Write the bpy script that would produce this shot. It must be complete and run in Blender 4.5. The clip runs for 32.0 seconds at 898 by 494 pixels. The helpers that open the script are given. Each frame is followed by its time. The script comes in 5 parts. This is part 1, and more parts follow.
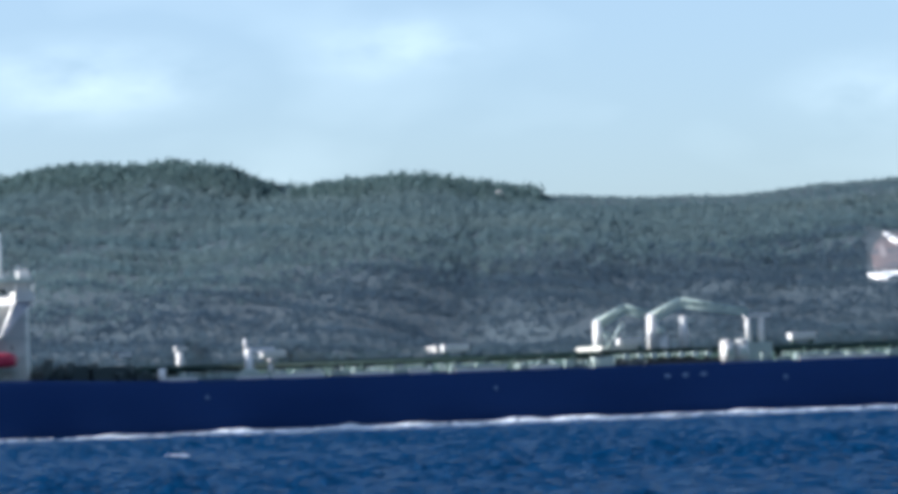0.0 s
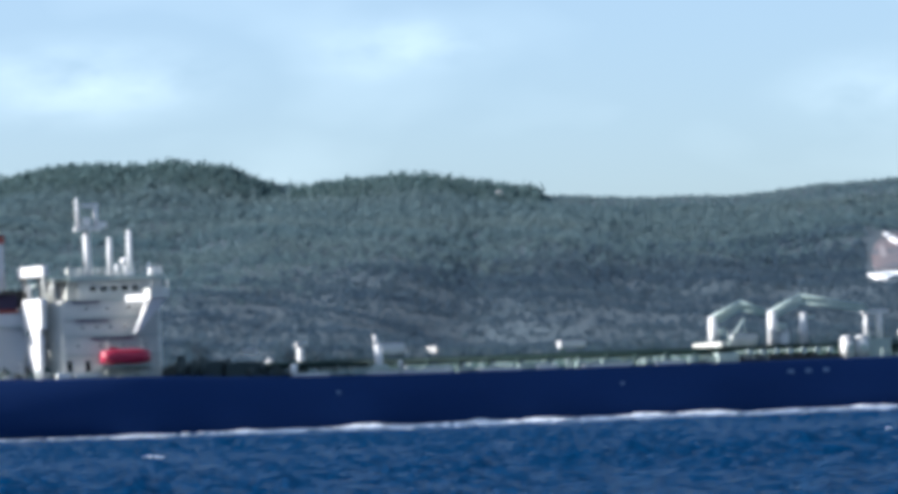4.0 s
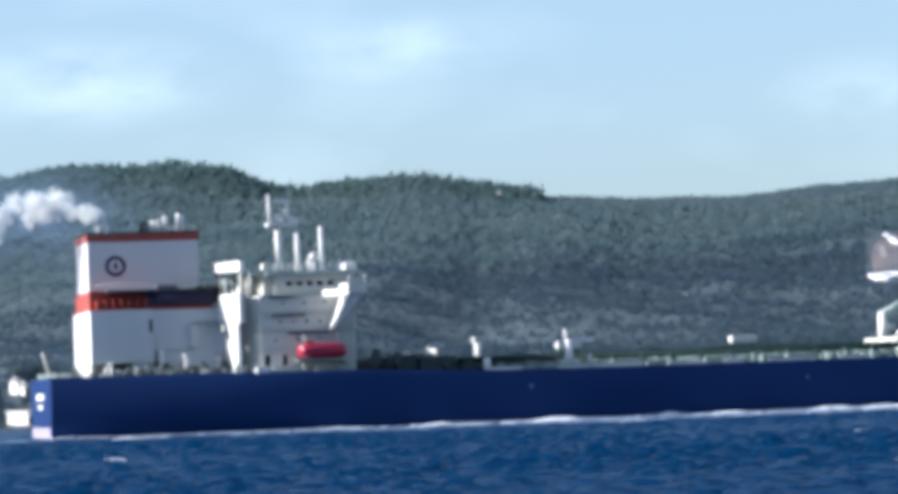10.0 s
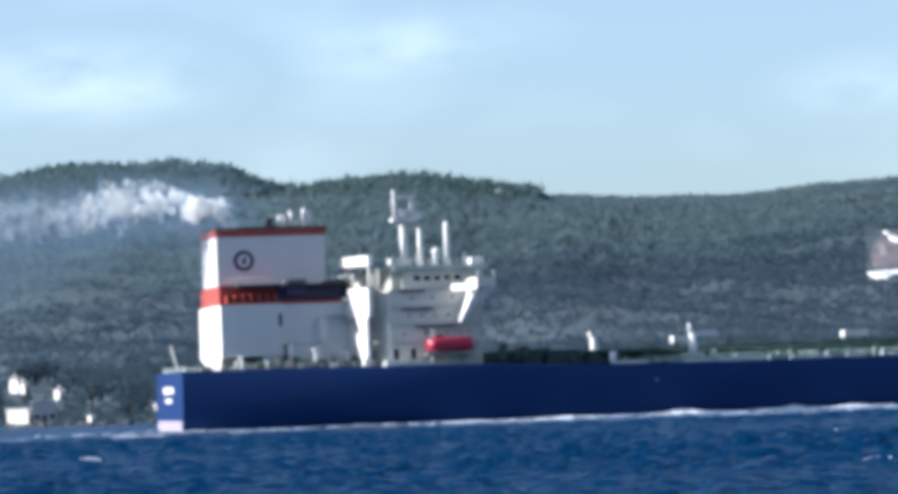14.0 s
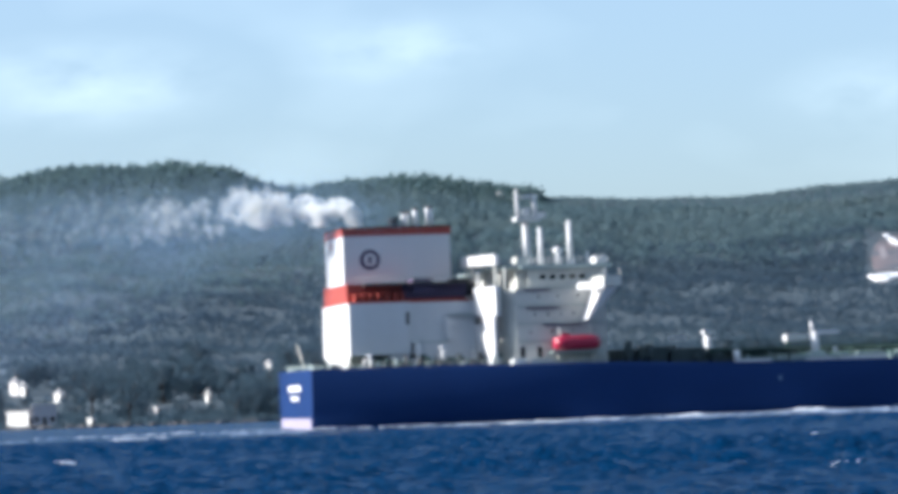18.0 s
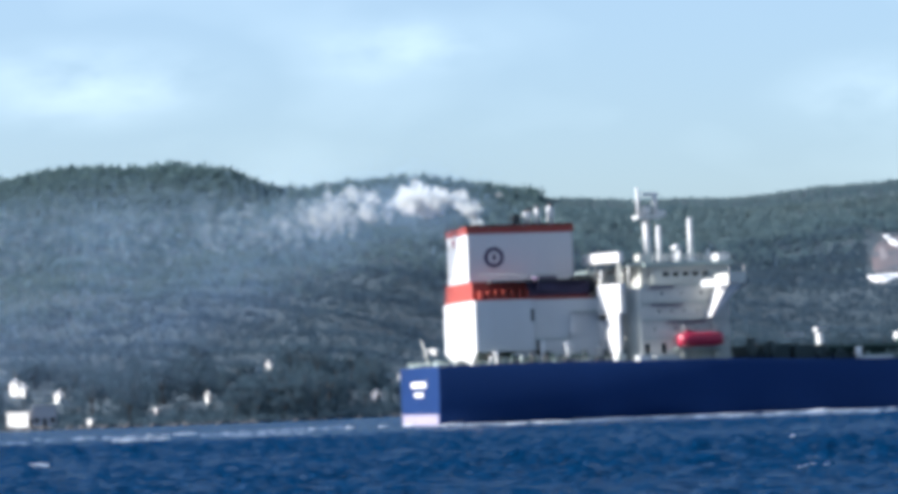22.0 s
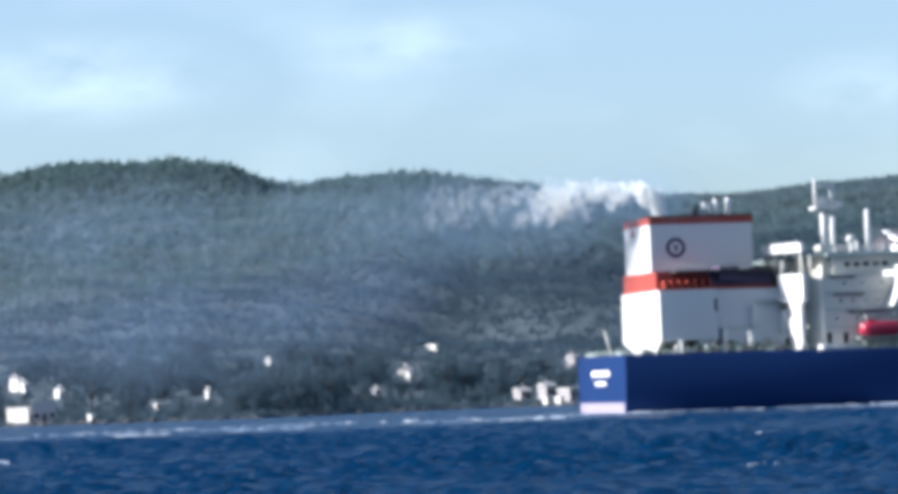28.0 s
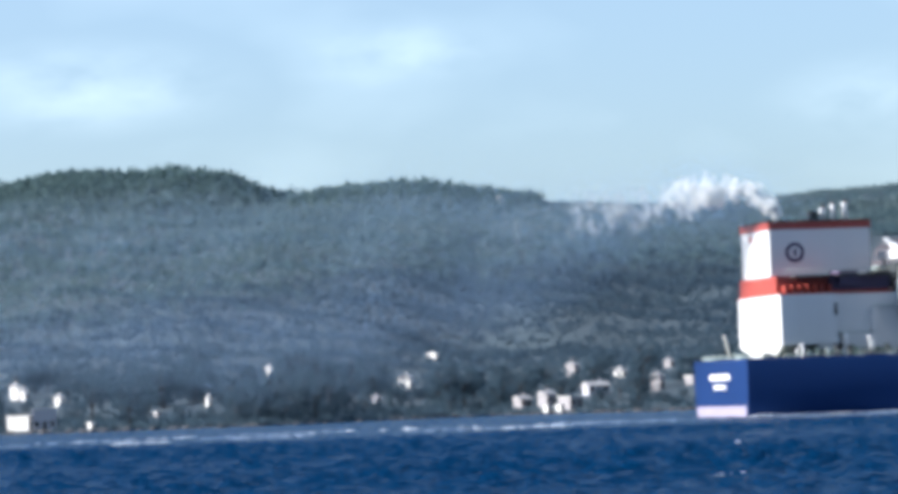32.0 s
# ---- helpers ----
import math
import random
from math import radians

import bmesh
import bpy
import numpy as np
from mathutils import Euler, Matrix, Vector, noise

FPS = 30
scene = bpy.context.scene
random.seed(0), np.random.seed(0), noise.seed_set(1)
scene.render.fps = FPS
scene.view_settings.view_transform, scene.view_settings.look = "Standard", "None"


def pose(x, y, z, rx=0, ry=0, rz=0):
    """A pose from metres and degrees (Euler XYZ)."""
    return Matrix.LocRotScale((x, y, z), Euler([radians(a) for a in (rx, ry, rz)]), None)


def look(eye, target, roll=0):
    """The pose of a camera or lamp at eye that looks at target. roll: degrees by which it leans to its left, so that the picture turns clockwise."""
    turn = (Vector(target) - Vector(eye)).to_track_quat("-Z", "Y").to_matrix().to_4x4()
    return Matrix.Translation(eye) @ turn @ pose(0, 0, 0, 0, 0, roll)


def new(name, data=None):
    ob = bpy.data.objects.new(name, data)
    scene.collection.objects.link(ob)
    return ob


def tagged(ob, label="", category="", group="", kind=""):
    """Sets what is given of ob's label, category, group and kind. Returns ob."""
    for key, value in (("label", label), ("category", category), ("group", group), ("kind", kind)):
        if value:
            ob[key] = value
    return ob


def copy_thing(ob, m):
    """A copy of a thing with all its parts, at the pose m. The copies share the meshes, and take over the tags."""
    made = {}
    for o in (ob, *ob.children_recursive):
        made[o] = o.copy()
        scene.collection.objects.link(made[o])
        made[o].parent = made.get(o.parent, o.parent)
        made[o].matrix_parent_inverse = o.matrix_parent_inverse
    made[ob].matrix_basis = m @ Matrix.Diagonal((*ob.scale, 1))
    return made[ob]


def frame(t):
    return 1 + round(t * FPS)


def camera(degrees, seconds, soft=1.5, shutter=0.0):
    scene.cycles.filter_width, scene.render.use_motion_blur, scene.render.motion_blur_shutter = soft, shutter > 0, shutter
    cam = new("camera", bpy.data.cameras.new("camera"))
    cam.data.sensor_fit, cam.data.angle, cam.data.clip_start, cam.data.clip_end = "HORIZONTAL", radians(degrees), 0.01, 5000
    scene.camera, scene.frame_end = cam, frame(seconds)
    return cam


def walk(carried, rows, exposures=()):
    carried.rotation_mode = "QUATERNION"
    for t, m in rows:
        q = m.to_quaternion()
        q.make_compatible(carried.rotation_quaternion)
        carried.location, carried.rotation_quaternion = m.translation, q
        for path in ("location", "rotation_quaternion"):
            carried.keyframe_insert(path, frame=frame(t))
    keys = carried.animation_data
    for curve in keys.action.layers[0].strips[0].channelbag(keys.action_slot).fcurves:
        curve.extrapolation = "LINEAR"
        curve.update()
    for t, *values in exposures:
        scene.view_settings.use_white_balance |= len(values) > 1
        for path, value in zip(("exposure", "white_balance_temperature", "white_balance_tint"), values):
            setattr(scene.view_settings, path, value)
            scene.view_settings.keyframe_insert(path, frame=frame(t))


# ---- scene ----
cam = camera(15.396, 32.0, soft=5.3)
EYE = (0.0, 0.0, 4.84)
LEAN = -2.158
# tilt of the hand-held camera, in degrees, time by time
TILT = [(0, 2.503), (0.5, 2.503), (1, 2.503), (1.5, 2.473), (2, 2.488), (2.5, 2.518), (3, 2.518), (3.5, 2.503), (4.5, 2.51),
        (5.5, 2.503), (6, 2.522), (6.5, 2.503), (7, 2.469), (7.5, 2.434), (8, 2.458), (8.5, 2.493), (9, 2.522), (9.5, 2.522), (10, 2.518),
        (10.5, 2.473), (11, 2.473), (11.5, 2.488), (12, 2.522), (12.5, 2.532), (13, 2.548), (13.5, 2.546), (14, 2.488), (14.5, 2.473),
        (15.5, 2.51), (16.5, 2.546), (17, 2.522), (17.5, 2.488), (18, 2.532), (18.5, 2.532), (19, 2.522), (19.5, 2.518), (20, 2.463),
        (20.5, 2.444), (21, 2.463), (21.5, 2.518), (22, 2.548), (22.5, 2.548), (23, 2.548), (23.5, 2.518), (24, 2.463), (24.5, 2.488),
        (25, 2.488), (25.5, 2.503), (26.5, 2.49), (27.5, 2.463), (28, 2.468), (28.5, 2.503), (29, 2.518), (29.5, 2.503), (30, 2.503),
        (30.5, 2.518), (31, 2.522), (31.5, 2.578), (32, 2.608)]


def sight(tilt):
    a = radians(tilt)
    return look(EYE, (0.0, math.cos(a), EYE[2] + math.sin(a)), LEAN)


walk(cam, [(t, sight(a)) for t, a in TILT], exposures=[(0, 1.12, 5690, 12), (32, 1.12, 5690, 12)])

# ---------------------------------------------------------------- light
SUN_EL, SUN_AZ = radians(23), (-0.9976, -0.0698)      # where the sun stands: almost dead astern of the ship
world = bpy.data.worlds.new("sky")
scene.world = world
world.use_nodes = True
wn, wl = world.node_tree.nodes, world.node_tree.links
wn.clear()
w_out, w_bg = wn.new("ShaderNodeOutputWorld"), wn.new("ShaderNodeBackground")
w_sky = wn.new("ShaderNodeTexSky")
w_sky.sky_type, w_sky.sun_disc = "NISHITA", False
w_sky.sun_elevation, w_sky.sun_rotation = SUN_EL, math.atan2(SUN_AZ[0], SUN_AZ[1])
w_sky.air_density, w_sky.dust_density, w_sky.ozone_density = 1.0, 1.6, 4.0
w_co = wn.new("ShaderNodeTexCoord")
w_map = wn.new("ShaderNodeMapping")
w_map.inputs["Scale"].default_value = (11, 11, 26)
w_noise = wn.new("ShaderNodeTexNoise")
w_noise.inputs["Scale"].default_value, w_noise.inputs["Detail"].default_value, w_noise.inputs["Roughness"].default_value = 1.0, 3.0, 0.45
w_ramp = wn.new("ShaderNodeMapRange")
w_ramp.inputs["From Min"].default_value, w_ramp.inputs["From Max"].default_value = 0.50, 0.80
w_ramp.inputs["To Min"].default_value, w_ramp.inputs["To Max"].default_value = 0.20, 0.35
w_mix = wn.new("ShaderNodeMixRGB")
w_mix.inputs["Color2"].default_value = (8.0, 9.2, 8.9, 1)
wl.new(w_co.outputs["Generated"], w_map.inputs["Vector"])
wl.new(w_map.outputs["Vector"], w_noise.inputs["Vector"])
wl.new(w_noise.outputs["Fac"], w_ramp.inputs["Value"])
# thin drifting clouds: azimuth, height, half width, half height, density
CLOUDS = ((-0.1074, 0.0964, 0.045, 0.014, 0.14), (-0.0139, 0.1041, 0.034, 0.010, 0.11), (0.1303, 0.0849, 0.034, 0.014, 0.08))
w_fac = w_ramp.outputs["Result"]
w_n2, w_wisp = wn.new("ShaderNodeTexNoise"), wn.new("ShaderNodeMapRange")
w_n2.inputs["Scale"].default_value, w_n2.inputs["Detail"].default_value = 3.2, 4.0
w_wisp.inputs["From Min"].default_value, w_wisp.inputs["From Max"].default_value = 0.30, 0.62
wl.new(w_map.outputs["Vector"], w_n2.inputs["Vector"])
wl.new(w_n2.outputs["Fac"], w_wisp.inputs["Value"])
for ca, ch, cw, cz, dens in CLOUDS:
    w_m, w_l, w_r = wn.new("ShaderNodeMapping"), wn.new("ShaderNodeVectorMath"), wn.new("ShaderNodeMapRange")
    w_m.vector_type = "TEXTURE"
    w_m.inputs["Location"].default_value, w_m.inputs["Scale"].default_value = (ca, 1, ch), (cw, 1, cz)
    w_l.operation, w_r.interpolation_type = "LENGTH", "SMOOTHSTEP"
    w_r.inputs["From Min"].default_value, w_r.inputs["From Max"].default_value = 0.0, 1.3
    w_r.inputs["To Min"].default_value, w_r.inputs["To Max"].default_value = dens * 1.9, 0.0
    w_p, w_a = wn.new("ShaderNodeMath"), wn.new("ShaderNodeMath")
    w_p.operation, w_a.operation = "MULTIPLY", "ADD"
    wl.new(w_co.outputs["Generated"], w_m.inputs["Vector"])
    wl.new(w_m.outputs["Vector"], w_l.inputs[0])
    wl.new(w_l.outputs["Value"], w_r.inputs["Value"])
    wl.new(w_r.outputs["Result"], w_p.inputs[0])
    wl.new(w_wisp.outputs["Result"], w_p.inputs[1])
    wl.new(w_p.outputs["Value"], w_a.inputs[0])
    wl.new(w_fac, w_a.inputs[1])
    w_fac = w_a.outputs["Value"]
wl.new(w_fac, w_mix.inputs["Fac"])
wl.new(w_sky.outputs["Color"], w_mix.inputs["Color1"])
wl.new(w_mix.outputs["Color"], w_bg.inputs["Color"])
w_bg.inputs["Strength"].default_value = 0.076
wl.new(w_bg.outputs["Background"], w_out.inputs["Surface"])

sun = new("sun", bpy.data.lights.new("sun", "SUN"))
sun.data.energy, sun.data.angle, sun.data.color = 5.0, radians(0.6), (1.0, 0.90, 0.76)
ce, se = math.cos(SUN_EL), math.sin(SUN_EL)
sun.matrix_world = look((SUN_AZ[0] * ce * 100, SUN_AZ[1] * ce * 100, se * 100), (0, 0, 0))


# ---------------------------------------------------------------- materials
def material(name, base, second=None, rough=0.6, metal=0.0, scale=0.5, fine=6.0, bump=0.05, spread=0.35, stretch=(1, 1, 1), by_object=0.0, spec=0.5, through_light=0.0):
    """Paint or earth with stains at one scale, grain at another and a fine relief. base, second: the two colours it wanders between."""
    m = bpy.data.materials.new(name)
    m.use_nodes = True
    n, l = m.node_tree.nodes, m.node_tree.links
    p = n["Principled BSDF"]
    second = second or tuple(c * 0.75 for c in base)
    co, mp = n.new("ShaderNodeTexCoord"), n.new("ShaderNodeMapping")
    mp.inputs["Scale"].default_value = stretch
    l.new(co.outputs["Object"], mp.inputs["Vector"])
    big, small = n.new("ShaderNodeTexNoise"), n.new("ShaderNodeTexNoise")
    big.inputs["Scale"].default_value, big.inputs["Detail"].default_value = scale, 4
    small.inputs["Scale"].default_value, small.inputs["Detail"].default_value = fine, 3
    l.new(mp.outputs["Vector"], big.inputs["Vector"])
    l.new(mp.outputs["Vector"], small.inputs["Vector"])
    add = n.new("ShaderNodeMath")
    add.operation = "MULTIPLY_ADD"
    add.inputs[1].default_value = 0.3
    l.new(small.outputs["Fac"], add.inputs[0])
    l.new(big.outputs["Fac"], add.inputs[2])
    rng = n.new("ShaderNodeMapRange")
    rng.inputs["From Min"].default_value, rng.inputs["From Max"].default_value = 0.65 - spread, 0.65 + spread
    l.new(add.outputs["Value"], rng.inputs["Value"])
    mix = n.new("ShaderNodeMixRGB")
    mix.inputs["Color1"].default_value, mix.inputs["Color2"].default_value = (*base, 1), (*second, 1)
    l.new(rng.outputs["Result"], mix.inputs["Fac"])
    colour = mix.outputs["Color"]
    if by_object:
        info, hsv, r2 = n.new("ShaderNodeNewGeometry"), n.new("ShaderNodeHueSaturation"), n.new("ShaderNodeMapRange")
        r2.inputs["To Min"].default_value, r2.inputs["To Max"].default_value = 1 - by_object, 1 + by_object
        l.new(info.outputs["Random Per Island"], r2.inputs["Value"])
        l.new(r2.outputs["Result"], hsv.inputs["Value"])
        l.new(colour, hsv.inputs["Color"])
        colour = hsv.outputs["Color"]
    l.new(colour, p.inputs["Base Color"])
    p.inputs["Roughness"].default_value, p.inputs["Metallic"].default_value = rough, metal
    p.inputs["Specular IOR Level"].default_value = spec
    b = n.new("ShaderNodeBump")
    b.inputs["Strength"].default_value, b.inputs["Distance"].default_value = 0.5, bump
    l.new(small.outputs["Fac"], b.inputs["Height"])
    l.new(b.outputs["Normal"], p.inputs["Normal"])
    if through_light:
        # thin leaves or motes: part of the light passes through
        tr, sh = n.new("ShaderNodeBsdfTranslucent"), n.new("ShaderNodeMixShader")
        sh.inputs["Fac"].default_value = through_light
        l.new(colour, tr.inputs["Color"])
        l.new(p.outputs["BSDF"], sh.inputs[1])
        l.new(tr.outputs["BSDF"], sh.inputs[2])
        l.new(sh.outputs["Shader"], n["Material Output"].inputs["Surface"])
    return m


M_HULL = material("navy_hull_paint", (0.009, 0.031, 0.116), (0.007, 0.025, 0.096), rough=0.6, spec=0.1, scale=0.12, fine=1.5, bump=0.02, stretch=(0.4, 1, 1.5))
M_BOOT = material("pale_boot_paint", (0.30, 0.27, 0.34), (0.25, 0.23, 0.31), rough=0.6, scale=0.4)
M_DECK = material("dark_green_deck_paint", (0.030, 0.060, 0.045), (0.05, 0.07, 0.05), rough=0.7, scale=0.2)
M_PIPE = material("dark_green_pipe_paint", (0.022, 0.062, 0.058), (0.030, 0.066, 0.058), rough=0.6, scale=0.3)
M_PUMP = material("black_green_machinery_paint", (0.013, 0.029, 0.033), (0.020, 0.036, 0.038), rough=0.6, scale=0.3)
M_WHITE = material("white_ship_paint", (0.64, 0.64, 0.64), (0.54, 0.54, 0.54), rough=0.5, scale=0.18, fine=2.0, bump=0.01, stretch=(1, 1, 0.3))
M_CREAM = material("cream_ship_paint", (0.56, 0.56, 0.52), (0.47, 0.47, 0.43), rough=0.55, scale=0.2, fine=2.0, bump=0.01, stretch=(1, 1, 0.3))
M_RED = material("red_band_paint", (0.36, 0.060, 0.038), (0.30, 0.045, 0.034), rough=0.5, scale=0.3)
M_BOAT = material("orange_red_lifeboat_shell", (0.34, 0.010, 0.045), (0.29, 0.010, 0.04), rough=0.35, scale=0.5)
M_DARK = material("dark_grey_steel", (0.03, 0.032, 0.036), (0.05, 0.045, 0.04), rough=0.6, scale=0.6)
M_GLASS = material("dark_window_glass", (0.012, 0.016, 0.02), rough=0.08, scale=0.6, bump=0.0, spec=0.7)
M_GREY = material("pale_grey_steel", (0.38, 0.45, 0.43), (0.30, 0.36, 0.34), rough=0.6, scale=0.5)
M_FIT = material("weathered_fitting_paint", (0.23, 0.30, 0.29), (0.17, 0.22, 0.22), rough=0.7, scale=0.5)
M_JIB = material("hose_crane_grey_paint", (0.36, 0.45, 0.43), (0.30, 0.38, 0.36), rough=0.6, scale=0.5)
M_MARK = material("faded_mark_paint", (0.12, 0.20, 0.32), (0.10, 0.17, 0.28), rough=0.6, scale=0.5)
M_COVER = material("dark_blue_grey_steel", (0.07, 0.06, 0.12), (0.09, 0.06, 0.11), rough=0.6, scale=0.5)
M_LOGO = material("dark_badge_paint", (0.045, 0.025, 0.085), (0.035, 0.022, 0.07), rough=0.5)
M_FOAM = material("white_sea_foam", (0.70, 0.73, 0.78), (0.50, 0.57, 0.66), rough=0.9, scale=0.7, fine=4, bump=0.1)
M_WASH = material("pale_churned_water", (0.24, 0.30, 0.40), (0.16, 0.22, 0.33), rough=0.8, scale=0.5, fine=3, bump=0.1)
M_HAZE = material("bluish_exhaust_haze", (0.38, 0.54, 0.76), (0.34, 0.50, 0.73), rough=1.0, scale=0.1, bump=0.0, spec=0.0, through_light=0.5)
M_SMOKE = material("white_exhaust_steam", (0.95, 0.95, 0.92), (0.92, 0.92, 0.90), rough=1.0, scale=0.1, bump=0.0, spec=0.0, through_light=0.5)
# distance haze is put into the hillside colours: bluish throughout, upper woods paler
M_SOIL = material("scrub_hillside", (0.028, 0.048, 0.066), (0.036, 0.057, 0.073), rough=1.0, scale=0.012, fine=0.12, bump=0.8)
M_LEAF_HAZED = material("haze_pale_upper_woods", (0.100, 0.160, 0.186), (0.146, 0.200, 0.208), rough=0.9, scale=0.012, fine=0.3, bump=0.3, spread=0.2, stretch=(0.3, 1.6, 1.6), by_object=0.07, spec=0.1, through_light=0.6)
M_LEAF_LOW = material("less_hazed_lower_woods", (0.052, 0.085, 0.124), (0.080, 0.117, 0.148), rough=0.9, scale=0.012, fine=0.3, bump=0.3, spread=0.2, stretch=(0.3, 1.6, 1.6), by_object=0.07, spec=0.1, through_light=0.6)
M_CREST = material("crest_pine", (0.080, 0.130, 0.136), (0.106, 0.156, 0.156), rough=0.9, scale=0.03, fine=0.4, bump=0.3, by_object=0.10, spec=0.1, through_light=0.55)
M_LEAF2 = material("shore_foliage", (0.060, 0.100, 0.134), (0.078, 0.118, 0.148), rough=0.9, scale=0.05, fine=0.8, bump=0.2, by_object=0.14, spec=0.15, through_light=0.45)
M_BARK = material("grey_bark", (0.055, 0.055, 0.058), rough=0.9, scale=1.0, fine=8)
M_PLASTER = material("white_house_plaster", (0.66, 0.65, 0.63), (0.54, 0.53, 0.50), rough=0.8, scale=0.3, fine=3)
M_LIME = material("whitewashed_stone", (0.80, 0.79, 0.78), (0.70, 0.69, 0.68), rough=0.9, scale=0.2, fine=1.5)
M_EARTH = material("bare_pink_earth", (0.075, 0.085, 0.105), (0.135, 0.105, 0.110), rough=1.0, scale=0.06, fine=0.5, spread=0.15, bump=0.2)
M_PALE = material("pale_worn_stone", (0.24, 0.22, 0.23), (0.18, 0.16, 0.17), rough=1.0, scale=0.2, fine=1.0)
M_STONE = material("grey_stone_wall", (0.42, 0.42, 0.46), (0.34, 0.34, 0.38), rough=0.9, scale=0.25, fine=2)
M_GREYWALL = material("grey_rendered_wall", (0.34, 0.32, 0.33), (0.26, 0.25, 0.26), rough=0.9, scale=0.25, fine=2)
M_TILE = material("weathered_roof_tiles", (0.40, 0.39, 0.39), (0.32, 0.31, 0.32), rough=0.85, scale=0.8, fine=5)
M_ROCK = material("grey_shore_rock", (0.085, 0.082, 0.082), (0.055, 0.055, 0.058), rough=0.95, scale=0.25, fine=2, bump=0.3)

# deep water: dark body colour, glossy, with small ripples on top of the modelled waves
M_SEA = bpy.data.materials.new("deep_sea_water")
M_SEA.use_nodes = True
sn_, sl_ = M_SEA.node_tree.nodes, M_SEA.node_tree.links
sp_ = sn_["Principled BSDF"]
sp_.inputs["Base Color"].default_value = (0.0014, 0.0285, 0.088, 1)
sp_.inputs["Roughness"].default_value, sp_.inputs["IOR"].default_value = 0.25, 1.20
sp_.inputs["Specular IOR Level"].default_value = 0.12
s_co, s_map = sn_.new("ShaderNodeTexCoord"), sn_.new("ShaderNodeMapping")
s_map.inputs["Scale"].default_value = (0.42, 1.0, 1.0)
sl_.new(s_co.outputs["Object"], s_map.inputs["Vector"])
s_n1, s_n2 = sn_.new("ShaderNodeTexNoise"), sn_.new("ShaderNodeTexNoise")
s_n1.inputs["Scale"].default_value, s_n1.inputs["Detail"].default_value = 4.0, 4
s_n2.inputs["Scale"].default_value, s_n2.inputs["Detail"].default_value = 0.7, 3
s_add = sn_.new("ShaderNodeMath")
s_add.operation = "MULTIPLY_ADD"
s_add.inputs[1].default_value = 0.9
s_b = sn_.new("ShaderNodeBump")
s_b.inputs["Strength"].default_value, s_b.inputs["Distance"].default_value = 1.0, 0.36
sl_.new(s_map.outputs["Vector"], s_n1.inputs["Vector"])
sl_.new(s_map.outputs["Vector"], s_n2.inputs["Vector"])
sl_.new(s_n2.outputs["Fac"], s_add.inputs[0])
sl_.new(s_n1.outputs["Fac"], s_add.inputs[2])
s_sep, s_rng, s_mul = sn_.new("ShaderNodeSeparateXYZ"), sn_.new("ShaderNodeMapRange"), sn_.new("ShaderNodeMath")
s_mul.operation = "MULTIPLY"
s_rng.inputs["From Min"].default_value, s_rng.inputs["From Max"].default_value = 425, 500
s_rng.inputs["To Min"].default_value, s_rng.inputs["To Max"].default_value = 1.0, 0.75
sl_.new(s_co.outputs["Object"], s_sep.inputs["Vector"])
sl_.new(s_sep.outputs["Y"], s_rng.inputs["Value"])
sl_.new(s_add.outputs["Value"], s_mul.inputs[0])
sl_.new(s_rng.outputs["Result"], s_mul.inputs[1])
sl_.new(s_mul.outputs["Value"], s_b.inputs["Height"])
sl_.new(s_b.outputs["Normal"], sp_.inputs["Normal"])


# ---------------------------------------------------------------- mesh helpers
def mesh_of(name, verts, faces, mat, smooth=False):
    me = bpy.data.meshes.new(name)
    me.from_pydata(verts, [], faces)
    me.materials.append(mat)
    if smooth:
        me.polygons.foreach_set("use_smooth", [True] * len(me.polygons))
    me.update()
    return me


def part(name, bm, mat, parent=None, label=""):
    """Links a bmesh as one mesh object under its thing or part."""
    me = bpy.data.meshes.new(name)
    bm.normal_update()
    bm.to_mesh(me)
    bm.free()
    me.materials.append(mat)
    ob = new(name, me)
    if parent:
        ob.parent = parent
    return tagged(ob, label)


def B():
    return bmesh.new()


def box(bm, x0, x1, y0, y1, z0, z1, bevel=0.0):
    v = [bm.verts.new((x, y, z)) for x in (x0, x1) for y in (y0, y1) for z in (z0, z1)]
    fs = [bm.faces.new([v[i] for i in q]) for q in ((0, 1, 3, 2), (4, 6, 7, 5), (0, 4, 5, 1), (2, 3, 7, 6), (0, 2, 6, 4), (1, 5, 7, 3))]
    if bevel:
        es = list({e for f in fs for e in f.edges})
        bmesh.ops.bevel(bm, geom=es, offset=bevel, segments=2, affect="EDGES")
    return bm


def prism(bm, loop, z0, z1):
    """An upright prism over a plan outline."""
    lo = [bm.verts.new((x, y, z0)) for x, y in loop]
    hi = [bm.verts.new((x, y, z1)) for x, y in loop]
    n = len(loop)
    bm.faces.new(lo[::-1])
    bm.faces.new(hi)
    for i in range(n):
        bm.faces.new((lo[i], lo[(i + 1) % n], hi[(i + 1) % n], hi[i]))
    return bm


def hexa(bm, pts):
    """A solid from eight corners: four below, four above, in turn."""
    v = [bm.verts.new(p) for p in pts]
    for q in ((3, 2, 1, 0), (4, 5, 6, 7), (0, 1, 5, 4), (1, 2, 6, 5), (2, 3, 7, 6), (3, 0, 4, 7)):
        bm.faces.new([v[i] for i in q])
    return bm


